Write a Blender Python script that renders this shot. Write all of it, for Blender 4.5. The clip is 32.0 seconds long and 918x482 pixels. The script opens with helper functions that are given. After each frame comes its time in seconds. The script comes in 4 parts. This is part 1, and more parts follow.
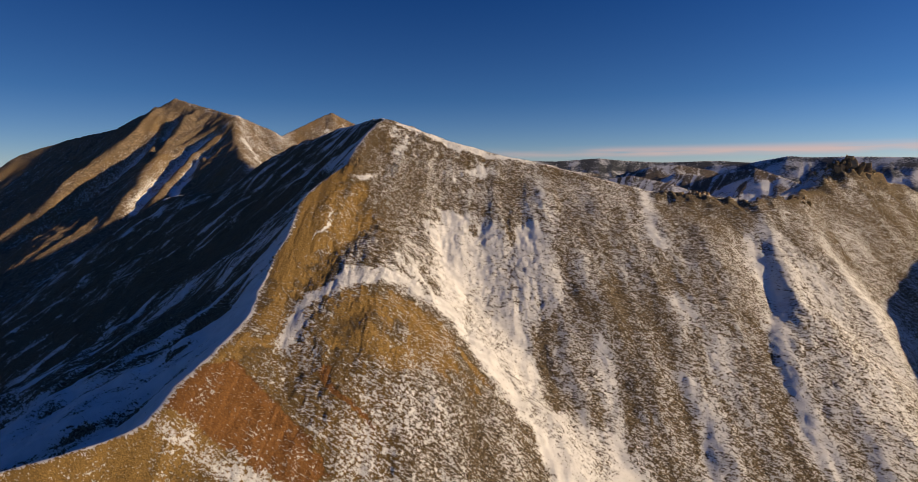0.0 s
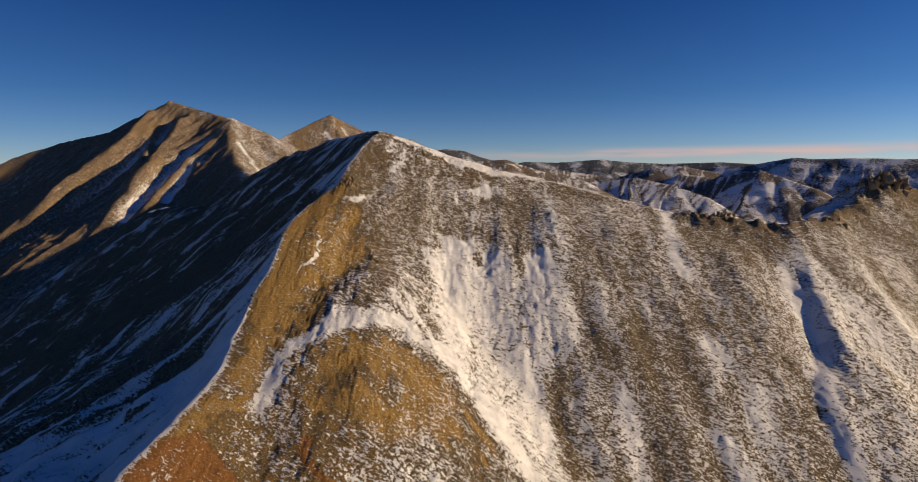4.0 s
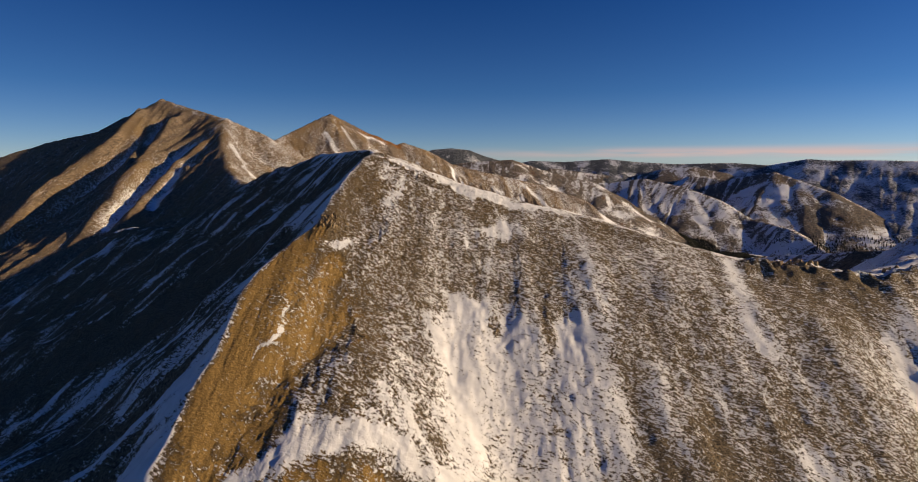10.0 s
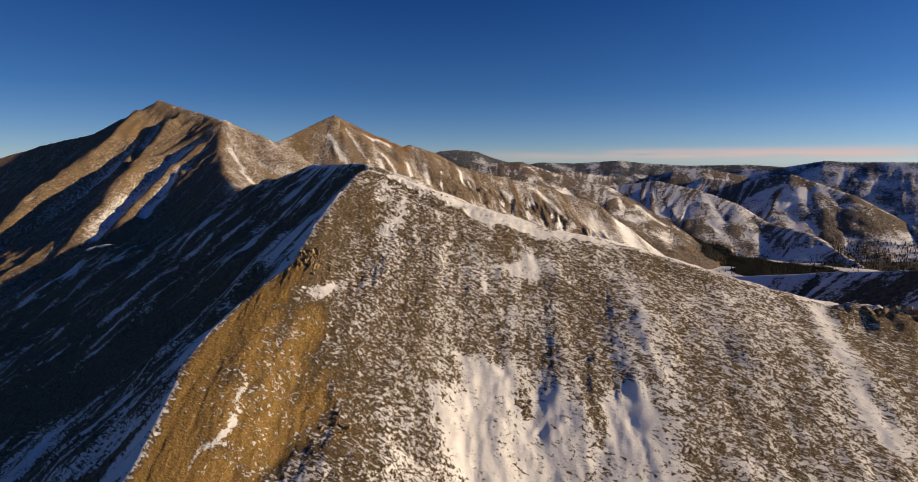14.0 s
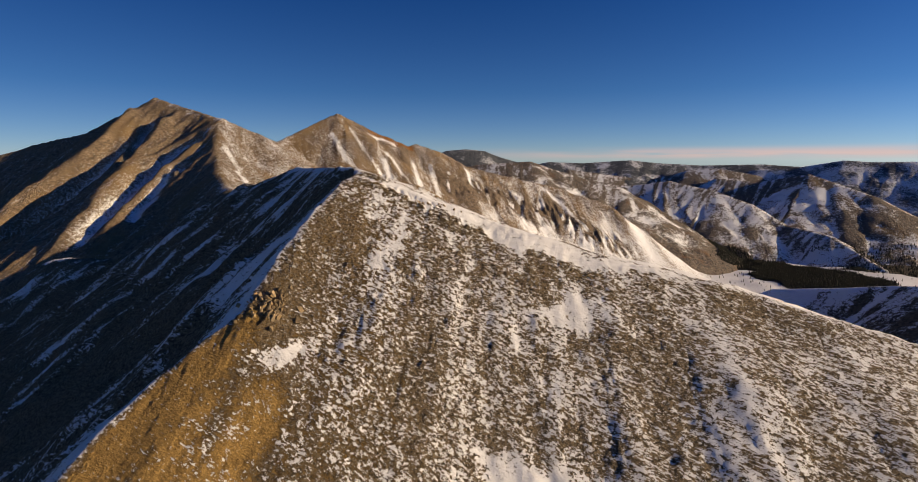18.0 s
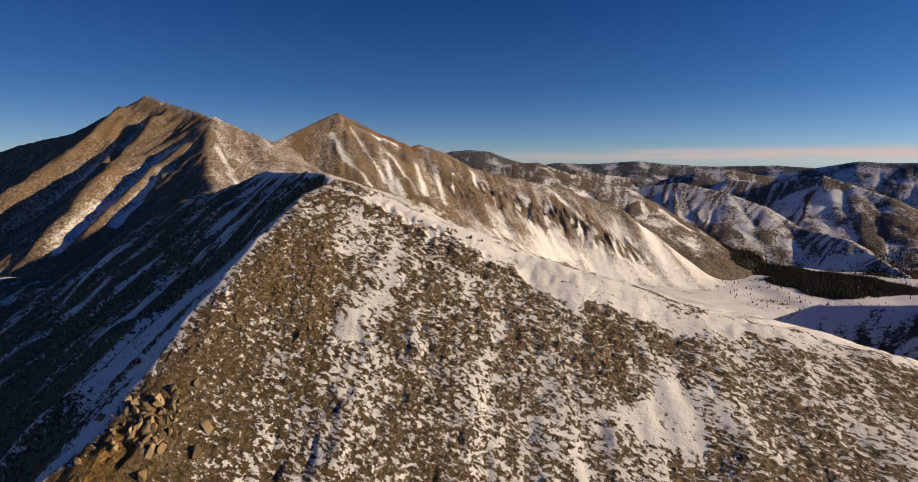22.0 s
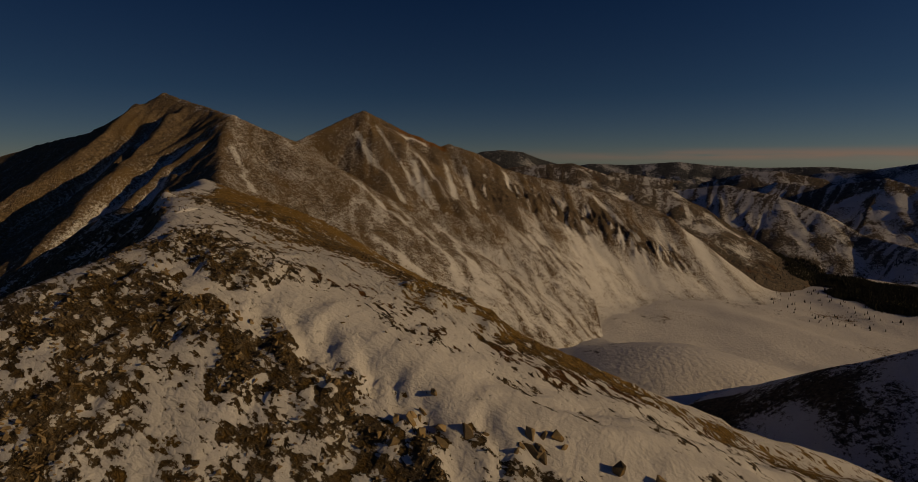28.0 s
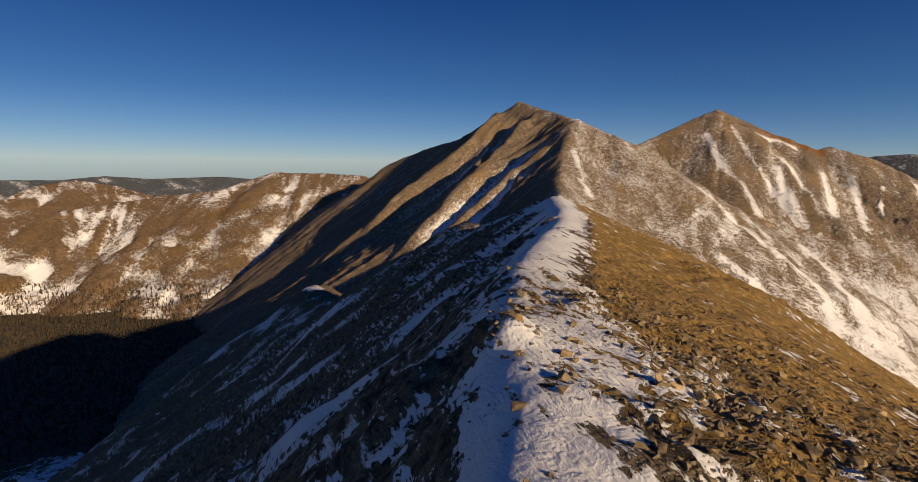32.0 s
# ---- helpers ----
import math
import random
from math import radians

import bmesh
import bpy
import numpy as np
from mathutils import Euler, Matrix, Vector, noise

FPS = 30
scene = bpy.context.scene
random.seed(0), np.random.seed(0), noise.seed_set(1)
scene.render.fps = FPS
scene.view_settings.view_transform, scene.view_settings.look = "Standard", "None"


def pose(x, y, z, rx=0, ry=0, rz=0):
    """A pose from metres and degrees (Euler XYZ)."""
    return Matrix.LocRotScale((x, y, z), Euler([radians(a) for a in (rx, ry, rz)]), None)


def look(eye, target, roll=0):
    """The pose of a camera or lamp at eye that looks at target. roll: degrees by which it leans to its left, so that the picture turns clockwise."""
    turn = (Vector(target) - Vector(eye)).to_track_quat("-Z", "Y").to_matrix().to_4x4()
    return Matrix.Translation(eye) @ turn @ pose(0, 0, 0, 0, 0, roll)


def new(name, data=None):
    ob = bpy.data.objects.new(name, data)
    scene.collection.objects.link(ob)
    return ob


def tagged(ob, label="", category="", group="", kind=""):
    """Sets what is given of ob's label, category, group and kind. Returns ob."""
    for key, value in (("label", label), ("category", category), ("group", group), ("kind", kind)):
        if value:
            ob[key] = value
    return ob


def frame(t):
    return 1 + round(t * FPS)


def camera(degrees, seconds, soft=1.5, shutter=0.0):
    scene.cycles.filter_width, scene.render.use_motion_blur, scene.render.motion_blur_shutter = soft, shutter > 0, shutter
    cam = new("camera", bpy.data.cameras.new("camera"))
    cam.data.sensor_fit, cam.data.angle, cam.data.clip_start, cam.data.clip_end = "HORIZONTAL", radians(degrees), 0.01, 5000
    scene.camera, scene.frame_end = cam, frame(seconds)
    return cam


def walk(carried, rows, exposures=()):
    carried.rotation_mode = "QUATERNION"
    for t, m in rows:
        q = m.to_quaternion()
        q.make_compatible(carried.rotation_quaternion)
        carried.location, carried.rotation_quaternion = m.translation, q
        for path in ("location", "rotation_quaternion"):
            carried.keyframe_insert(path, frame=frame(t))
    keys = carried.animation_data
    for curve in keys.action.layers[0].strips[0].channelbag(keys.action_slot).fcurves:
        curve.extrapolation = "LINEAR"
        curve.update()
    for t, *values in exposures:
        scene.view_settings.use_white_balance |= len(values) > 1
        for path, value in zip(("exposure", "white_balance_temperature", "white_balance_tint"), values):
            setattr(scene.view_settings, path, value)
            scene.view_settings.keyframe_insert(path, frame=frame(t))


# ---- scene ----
cam = camera(82.7, 32.0, soft=0.5)
PATH = [
    (0, (0.018, -0.007, 400.016), (0.025, 1.972, 399.727), -0.4),
    (0.5, (-0.103, 5.31, 401.947), (-0.097, 7.289, 401.659), -0.4),
    (1, (-0.211, 10.593, 403.939), (-0.206, 12.572, 403.652), -0.4),
    (1.5, (-0.353, 15.827, 405.956), (-0.348, 17.806, 405.668), -0.4),
    (2, (-0.465, 21.093, 407.835), (-0.459, 23.073, 407.548), -0.3),
    (2.5, (-0.686, 26.454, 409.773), (-0.681, 28.433, 409.486), -0.3),
    (3, (-0.881, 31.949, 411.713), (-0.877, 33.928, 411.424), -0.4),
    (3.5, (-1.06, 37.619, 413.627), (-1.056, 39.598, 413.337), -0.4),
    (5.5, (-1.781, 62.058, 421.736), (-1.775, 64.036, 421.439), -0.2),
    (6, (-2.083, 68.748, 423.555), (-2.078, 70.726, 423.259), -0.2),
    (6.5, (-2.399, 75.686, 425.472), (-2.397, 77.664, 425.175), -0.2),
    (7, (-2.728, 82.922, 427.464), (-2.727, 84.9, 427.167), -0.2),
    (7.5, (-3.064, 90.38, 429.481), (-3.07, 92.357, 429.182), -0.2),
    (8, (-3.46, 98.336, 431.415), (-3.471, 100.313, 431.113), -0.2),
    (8.5, (-3.86, 106.641, 433.384), (-3.878, 108.618, 433.079), -0.1),
    (9, (-4.365, 115.437, 435.475), (-4.382, 117.413, 435.169), -0.1),
    (9.5, (-4.917, 124.669, 437.383), (-4.931, 126.645, 437.076), -0.0),
    (10, (-5.451, 133.786, 439.226), (-5.46, 135.762, 438.919), -0.0),
    (10.5, (-5.946, 142.77, 440.959), (-5.965, 144.747, 440.655), -0.1),
    (11, (-6.55, 151.535, 442.34), (-6.576, 153.511, 442.035), -0.0),
    (11.5, (-7.042, 160.628, 443.672), (-7.072, 162.604, 443.367), -0.0),
    (12, (-7.75, 169.784, 444.947), (-7.777, 171.761, 444.644), -0.1),
    (12.5, (-8.342, 178.869, 446.097), (-8.367, 180.846, 445.792), -0.1),
    (13, (-8.981, 187.861, 447.052), (-9.006, 189.838, 446.748), -0.0),
    (13.5, (-9.623, 197.029, 447.974), (-9.659, 199.005, 447.668), -0.0),
    (14, (-10.329, 206.359, 448.765), (-10.364, 208.335, 448.459), 0.0),
    (14.5, (-11.118, 215.728, 449.44), (-11.154, 217.704, 449.135), -0.0),
    (16.5, (-14.282, 253.688, 450.418), (-14.328, 255.664, 450.109), 0.0),
    (17, (-15.064, 263.374, 450.38), (-15.114, 265.35, 450.072), -0.0),
    (17.5, (-15.95, 273.019, 450.391), (-16.004, 274.995, 450.083), -0.0),
    (18, (-16.838, 282.657, 450.38), (-16.897, 284.632, 450.072), -0.0),
    (18.5, (-17.682, 292.363, 450.423), (-17.744, 294.338, 450.116), 0.0),
    (19, (-18.524, 302.062, 450.421), (-18.589, 304.037, 450.113), -0.0),
    (19.5, (-19.359, 311.71, 450.499), (-19.426, 313.685, 450.19), -0.0),
    (20, (-20.275, 321.412, 450.559), (-20.343, 323.387, 450.252), -0.0),
    (20.5, (-21.112, 331.14, 450.667), (-21.181, 333.115, 450.36), -0.1),
    (21, (-22.016, 340.847, 450.735), (-22.087, 342.823, 450.429), -0.0),
    (21.5, (-22.847, 350.564, 450.843), (-22.919, 352.539, 450.537), -0.0),
    (22, (-23.768, 360.268, 450.919), (-23.841, 362.243, 450.614), -0.0),
    (22.5, (-24.612, 369.864, 451.033), (-24.686, 371.84, 450.729), 0.0),
    (23, (-25.44, 379.563, 451.129), (-25.516, 381.539, 450.826), 0.0),
    (23.5, (-26.296, 389.221, 451.25), (-26.372, 391.197, 450.947), 0.0),
    (24, (-27.094, 398.879, 451.338), (-27.172, 400.855, 451.034), 0.0),
    (24.5, (-27.934, 408.601, 451.427), (-28.013, 410.576, 451.122), 0.0),
    (25, (-28.811, 418.284, 451.498), (-28.89, 420.259, 451.193), -0.0),
    (25.5, (-29.613, 427.134, 451.525), (-29.692, 429.11, 451.221), 0.0),
    (27.5, (-32.967, 464.513, 451.728), (-33.049, 466.489, 451.424), 0.1),
    (28, (-34.57, 473.841, 451.846), (-34.755, 475.809, 451.542), 0.1),
    (28.5, (-37.203, 482.651, 452.068), (-37.592, 484.59, 451.768), 0.2),
    (29, (-41.012, 490.928, 452.268), (-41.61, 492.813, 451.969), 0.4),
    (29.5, (-45.71, 498.574, 452.313), (-46.517, 500.38, 452.015), 0.4),
    (30, (-51.363, 505.702, 452.385), (-52.384, 507.397, 452.088), 0.5),
    (30.5, (-57.349, 512.421, 452.487), (-58.473, 514.048, 452.188), 0.6),
    (31, (-62.771, 518.429, 453.033), (-63.918, 520.04, 452.733), 0.8),
    (31.5, (-68.172, 524.501, 453.577), (-69.352, 526.088, 453.279), 0.9),
    (32, (-73.033, 529.209, 453.5), (-74.313, 530.717, 453.2), 0.8),
]
walk(cam, [(t, look(eye, target, roll)) for t, eye, target, roll in PATH],
     [(0, 0.25, 6750, 10), (6, 0.25, 6700, 10), (10, 0.28, 6650, 10), (20, 0.38, 6650, 10), (22, 0.30, 6650, 10), (23.0, 0.12, 6700, 10), (24.0, -0.1, 6800, 10), (25.0, -0.42, 6980, 10), (25.5, -0.55, 7150, 10), (26.5, -1.1, 8000, 10), (27.5, -1.65, 8900, 10),
      (28.3, -1.8, 9000, 10), (29.3, -1.5, 8700, 10), (30.0, -1.2, 8100, 10), (30.5, -0.65, 7500, 10), (31.0, -0.2, 7100, 10), (31.5, 0.15, 7000, 10), (32.0, 0.3, 7000, 10)])

# ---------------------------------------------------------------- light
SUN_AZ, SUN_EL = 98.0, 16.0          # degrees clockwise from +y, and above the horizon
world = bpy.data.worlds.new("sky")
scene.world = world
world.use_nodes = True
wn, wl = world.node_tree.nodes, world.node_tree.links
sky = wn.new("ShaderNodeTexSky")
sky.sky_type = "NISHITA"
sky.sun_disc = False
sky.sun_elevation, sky.sun_rotation = radians(SUN_EL), radians(SUN_AZ)
sky.altitude, sky.air_density, sky.dust_density, sky.ozone_density = 4200, 1.0, 0.3, 4.0
deep = wn.new("ShaderNodeValToRGB")                     # thin high air: the blue deepens with height
deep.color_ramp.elements[0].position, deep.color_ramp.elements[0].color = 0.0, (1.05, 1.0, 1.06, 1)
deep.color_ramp.elements[1].position, deep.color_ramp.elements[1].color = 0.5, (0.16, 0.52, 1.0, 1)
for at, tone in ((0.12, (0.46, 0.72, 0.96)), (0.28, (0.20, 0.55, 0.95))):
    deep.color_ramp.elements.new(at).color = (*tone, 1)
way = wn.new("ShaderNodeTexCoord")
part_z = wn.new("ShaderNodeSeparateXYZ")
wl.new(way.outputs["Generated"], part_z.inputs[0])
wl.new(part_z.outputs[2], deep.inputs[0])
tinted = wn.new("ShaderNodeMix")
tinted.data_type, tinted.blend_type = "RGBA", "MULTIPLY"
tinted.inputs[0].default_value = 1.0
wl.new(sky.outputs[0], tinted.inputs[6])
wl.new(deep.outputs[0], tinted.inputs[7])
lean = wn.new("ShaderNodeMapRange")                     # the sky is paler towards the sun's side
wl.new(part_z.outputs[0], lean.inputs[0])
for k, v in enumerate((-0.9, 0.9, 0.74, 1.26)):
    lean.inputs[k + 1].default_value = v
paler = wn.new("ShaderNodeVectorMath")
paler.operation = "SCALE"
wl.new(tinted.outputs[2], paler.inputs[0])
wl.new(lean.outputs[0], paler.inputs["Scale"])
wl.new(paler.outputs[0], wn["Background"].inputs[0])
wn["Background"].inputs[1].default_value = 0.060
sun_data = bpy.data.lights.new("sun", "SUN")
sun_data.energy, sun_data.angle, sun_data.color = 4.7, radians(0.53), (1.0, 0.775, 0.49)
sun = new("sun", sun_data)
a, e = radians(SUN_AZ), radians(SUN_EL)
sun.matrix_world = look((0, 0, 900), (-math.sin(a) * math.cos(e), -math.cos(a) * math.cos(e), 900 - math.sin(e)))


# ---------------------------------------------------------------- noise in numpy
def lattice(ix, iy, seed):
    h = (ix * 374761393 + iy * 668265263 + seed * 974711) & 0x7FFFFFFF
    h = ((h ^ (h >> 13)) * 1274126177) & 0x7FFFFFFF
    return (h ^ (h >> 16)) & 0xFFFF


TURNS = np.arange(65536) * (2 * np.pi / 65536)
GRAD_X, GRAD_Y = np.cos(TURNS), np.sin(TURNS)


def perlin(x, y, seed=0):
    ix, iy = np.floor(x), np.floor(y)
    fx, fy = x - ix, y - iy
    ix, iy = ix.astype(np.int64), iy.astype(np.int64)
    u, v = fx * fx * fx * (fx * (fx * 6 - 15) + 10), fy * fy * fy * (fy * (fy * 6 - 15) + 10)
    out = 0.0
    for cx in (0, 1):
        for cy in (0, 1):
            k = lattice(ix + cx, iy + cy, seed)
            g = GRAD_X[k] * (fx - cx) + GRAD_Y[k] * (fy - cy)
            out = out + g * (u if cx else 1 - u) * (v if cy else 1 - v)
    return out * 1.4


def fbm(x, y, size, octaves=5, seed=0, gain=0.5):
    out, amp, f = 0.0, 1.0, 1.0 / size
    for k in range(octaves):
        out = out + amp * perlin(x * f + 17.3 * k, y * f - 9.1 * k, seed + k)
        amp, f = amp * gain, f * 2.03
    return out


def crags(x, y, size, octaves=4, seed=0):
    out, amp, f = 0.0, 1.0, 1.0 / size
    for k in range(octaves):
        out = out + amp * (0.5 - np.abs(perlin(x * f + 5.7 * k, y * f + 3.3 * k, seed + k)))
        amp, f = amp * 0.5, f * 2.1
    return out


def ramp(v, a, b):
    t = np.clip((v - a) / (b - a), 0, 1)
    return t * t * (3 - 2 * t)


def near_box(X, Y, pts, reach):
    xs, ys = [p[0] for p in pts], [p[1] for p in pts]
    return (X > min(xs) - reach) & (X < max(xs) + reach) & (Y > min(ys) - reach) & (Y < max(ys) + reach)


def off_line(x, y, pts):
    """Distance to a line through the plan."""
    best = np.full(x.shape, 1e9)
    for (x0, y0), (x1, y1) in zip(pts, pts[1:] if len(pts) > 1 else pts):
        dx, dy = x1 - x0, y1 - y0
        t = np.clip(((x - x0) * dx + (y - y0) * dy) / (dx * dx + dy * dy + 1e-9), 0, 1)
        best = np.minimum(best, np.hypot(x - x0 - t * dx, y - y0 - t * dy))
    return best


def band(X, Y, pts, width):
    """1 on a line through the plan, fading over its width."""
    box = near_box(X, Y, pts, 3.2 * width)
    out = np.zeros(X.shape)
    out[box] = np.exp(-(off_line(X[box], Y[box], pts) / width) ** 2)
    return out


def patch(X, Y, pts, soft):
    """1 inside an outline in the plan, 0 outside, with a soft rim."""
    box = near_box(X, Y, pts, soft)
    x, y = X[box], Y[box]
    ring = pts + pts[:1]
    within = np.zeros(x.shape, bool)
    for (x0, y0), (x1, y1) in zip(ring, ring[1:]):
        if y0 != y1:
            within ^= ((y0 > y) != (y1 > y)) & (x < (x1 - x0) * (y - y0) / (y1 - y0) + x0)
    d = off_line(x, y, ring)
    out = np.zeros(X.shape)
    out[box] = ramp(np.where(within, d, -d), -soft, soft)
    return out


# ---------------------------------------------------------------- ridges
def ridge(X, Y, pts, left, right, round_=6.0):
    """Height of a tent along a crest (x, y, z), falling at the two slopes; also the way along it and the signed distance (left +)."""
    top = np.full(X.shape, -1e9)
    s_at, d_at = np.zeros(X.shape), np.zeros(X.shape)
    run = 0.0
    for (x0, y0, z0), (x1, y1, z1) in zip(pts, pts[1:]):
        dx, dy = x1 - x0, y1 - y0
        n = math.hypot(dx, dy)
        t = np.clip(((X - x0) * dx + (Y - y0) * dy) / n ** 2, 0, 1)
        d = np.hypot(X - x0 - t * dx, Y - y0 - t * dy)
        side = (dx * (Y - y0) - dy * (X - x0)) / n
        mix = ramp(side / (d + 1.0), -0.6, 0.6)
        h = z0 + t * (z1 - z0) - (left * mix + right * (1 - mix)) * (np.sqrt(d ** 2 + round_ ** 2) - round_)
        m = h > top
        top, s_at, d_at = np.where(m, h, top), np.where(m, run + t * n, s_at), np.where(m, d * np.where(side > 0, 1, -1), d_at)
        run += n
    return top, s_at, d_at


def massif(X, Y, ridges, soft=5.0, gully=0.0, gully_size=40.0, rough=0.0, rough_size=60.0, seed=1):
    hs, total, weight = [], 0.0, 0.0
    tents = [ridge(X, Y, *r) for r in ridges]
    top = np.max([t[0] for t in tents], axis=0)
    s = d = 0.0
    for k, (h, sk, dk) in enumerate(tents):
        w = np.exp(np.clip((h - top) / soft, -30, 0))
        total, weight = total + w, weight + w
        s, d = s + w * (sk + 1000 * k), d + w * dk
    H = top + soft * np.log(total) * 0.5
    s, d = s / weight, d / weight
    if gully:
        H = H + gully * ramp(d, 5, 90) * (crags(s, d / 7.0, gully_size, 3, seed) - 0.35)
    if rough:
        H = H + rough * ramp(d, 0, 60) * fbm(X, Y, rough_size, 6, seed + 9)
    return H, s, d


def axis(*stops):
    """Grid lines: (from, step), ..., end."""
    out = []
    for (a0, st), nxt in zip(stops, stops[1:]):
        b0 = nxt[0] if isinstance(nxt, tuple) else nxt
        out.append(np.linspace(a0, b0, max(1, round((b0 - a0) / st)), endpoint=False))
    return np.concatenate(out + [[stops[-1]]])


def sheet(name, xs, ys, height, material, floor=None, masks=None):
    """A height field on grid lines; cells that lie wholly below the floor are left out."""
    X, Y = np.meshgrid(xs, ys)
    Z, extra = height(X, Y)
    nx = len(xs)
    keep = np.ones((len(ys) - 1, nx - 1), bool)
    if floor is not None:
        low = Z < floor(X, Y) - 12
        keep = ~(low[1:, 1:] & low[:-1, 1:] & low[1:, :-1] & low[:-1, :-1])
    j, i = np.nonzero(keep)
    quads = np.stack([j * nx + i, j * nx + i + 1, (j + 1) * nx + i + 1, (j + 1) * nx + i], 1)
    used = np.unique(quads)
    index = np.zeros(X.size, np.int64)
    index[used] = np.arange(len(used))
    quads = index[quads]
    me = bpy.data.meshes.new(name)
    me.vertices.add(len(used))
    me.vertices.foreach_set("co", np.stack([X.ravel()[used], Y.ravel()[used], Z.ravel()[used]], 1).astype(np.float32).ravel())
    me.loops.add(quads.size)
    me.loops.foreach_set("vertex_index", quads.ravel().astype(np.int32))
    me.polygons.add(len(quads))
    me.polygons.foreach_set("loop_start", np.arange(0, quads.size, 4, dtype=np.int32))
    me.polygons.foreach_set("use_smooth", np.ones(len(quads), bool))
    me.update(calc_edges=True)
    for key, value in (extra or {}).items():
        at = me.attributes.new(key, "FLOAT", "POINT")
        at.data.foreach_set("value", np.broadcast_to(value, X.shape).ravel()[used].astype(np.float32))
    me.materials.append(material)
    return new(name, me)


# ---------------------------------------------------------------- materials
class Tree:
    """Short hand for node trees."""

    def __init__(self, name):
        self.m = bpy.data.materials.new(name)
        self.m.use_nodes = True
        self.n, self.l = self.m.node_tree.nodes, self.m.node_tree.links
        self.bsdf = self.n["Principled BSDF"]
        self.at = self.n.new("ShaderNodeTexCoord").outputs["Object"]

    def put(self, socket, value):
        if isinstance(value, bpy.types.NodeSocket):
            self.l.new(value, socket)
        elif isinstance(value, tuple):
            socket.default_value = (*value, 1) if len(socket.default_value) == 4 else value
        else:
            socket.default_value = value

    def math(self, op, a, b=0.0, c=0.0):
        n = self.n.new("ShaderNodeMath")
        n.operation = op
        for k, v in enumerate((a, b, c)):
            self.put(n.inputs[k], v)
        return n.outputs[0]

    def scaled(self, by):
        n = self.n.new("ShaderNodeMapping")
        n.inputs["Scale"].default_value = by
        self.l.new(self.at, n.inputs["Vector"])
        return n.outputs[0]

    def noise(self, size, detail=4.0, rough=0.55, vector=None, warp=0.0):
        n = self.n.new("ShaderNodeTexNoise")
        self.l.new(vector or self.at, n.inputs["Vector"])
        n.inputs["Scale"].default_value, n.inputs["Detail"].default_value, n.inputs["Roughness"].default_value = 1 / size, detail, rough
        n.inputs["Distortion"].default_value = warp
        return n.outputs["Fac"]

    def cells(self, size, vector=None):
        n = self.n.new("ShaderNodeTexVoronoi")
        self.l.new(vector or self.at, n.inputs["Vector"])
        n.inputs["Scale"].default_value = 1 / size
        return n

    def attr(self, name):
        n = self.n.new("ShaderNodeAttribute")
        n.attribute_name = name
        return n.outputs["Fac"]

    def step(self, v, a, b, lo=0.0, hi=1.0):
        n = self.n.new("ShaderNodeMapRange")
        n.interpolation_type = "SMOOTHSTEP"
        self.put(n.inputs[0], v)
        for k, x in enumerate((a, b, lo, hi)):
            n.inputs[k + 1].default_value = x
        return n.outputs[0]

    def mix(self, f, a, b):
        n = self.n.new("ShaderNodeMix")
        n.data_type = "RGBA"
        self.put(n.inputs[0], f)
        self.put(n.inputs[6], a)
        self.put(n.inputs[7], b)
        return n.outputs[2]

    def bump(self, height, strength, distance):
        n = self.n.new("ShaderNodeBump")
        self.put(n.inputs["Strength"], strength)
        n.inputs["Distance"].default_value = distance
        self.l.new(height, n.inputs["Height"])
        self.l.new(n.outputs[0], self.bsdf.inputs["Normal"])

    def around(self, v, gain):
        return self.math("MULTIPLY", self.math("SUBTRACT", v, 0.5), gain)


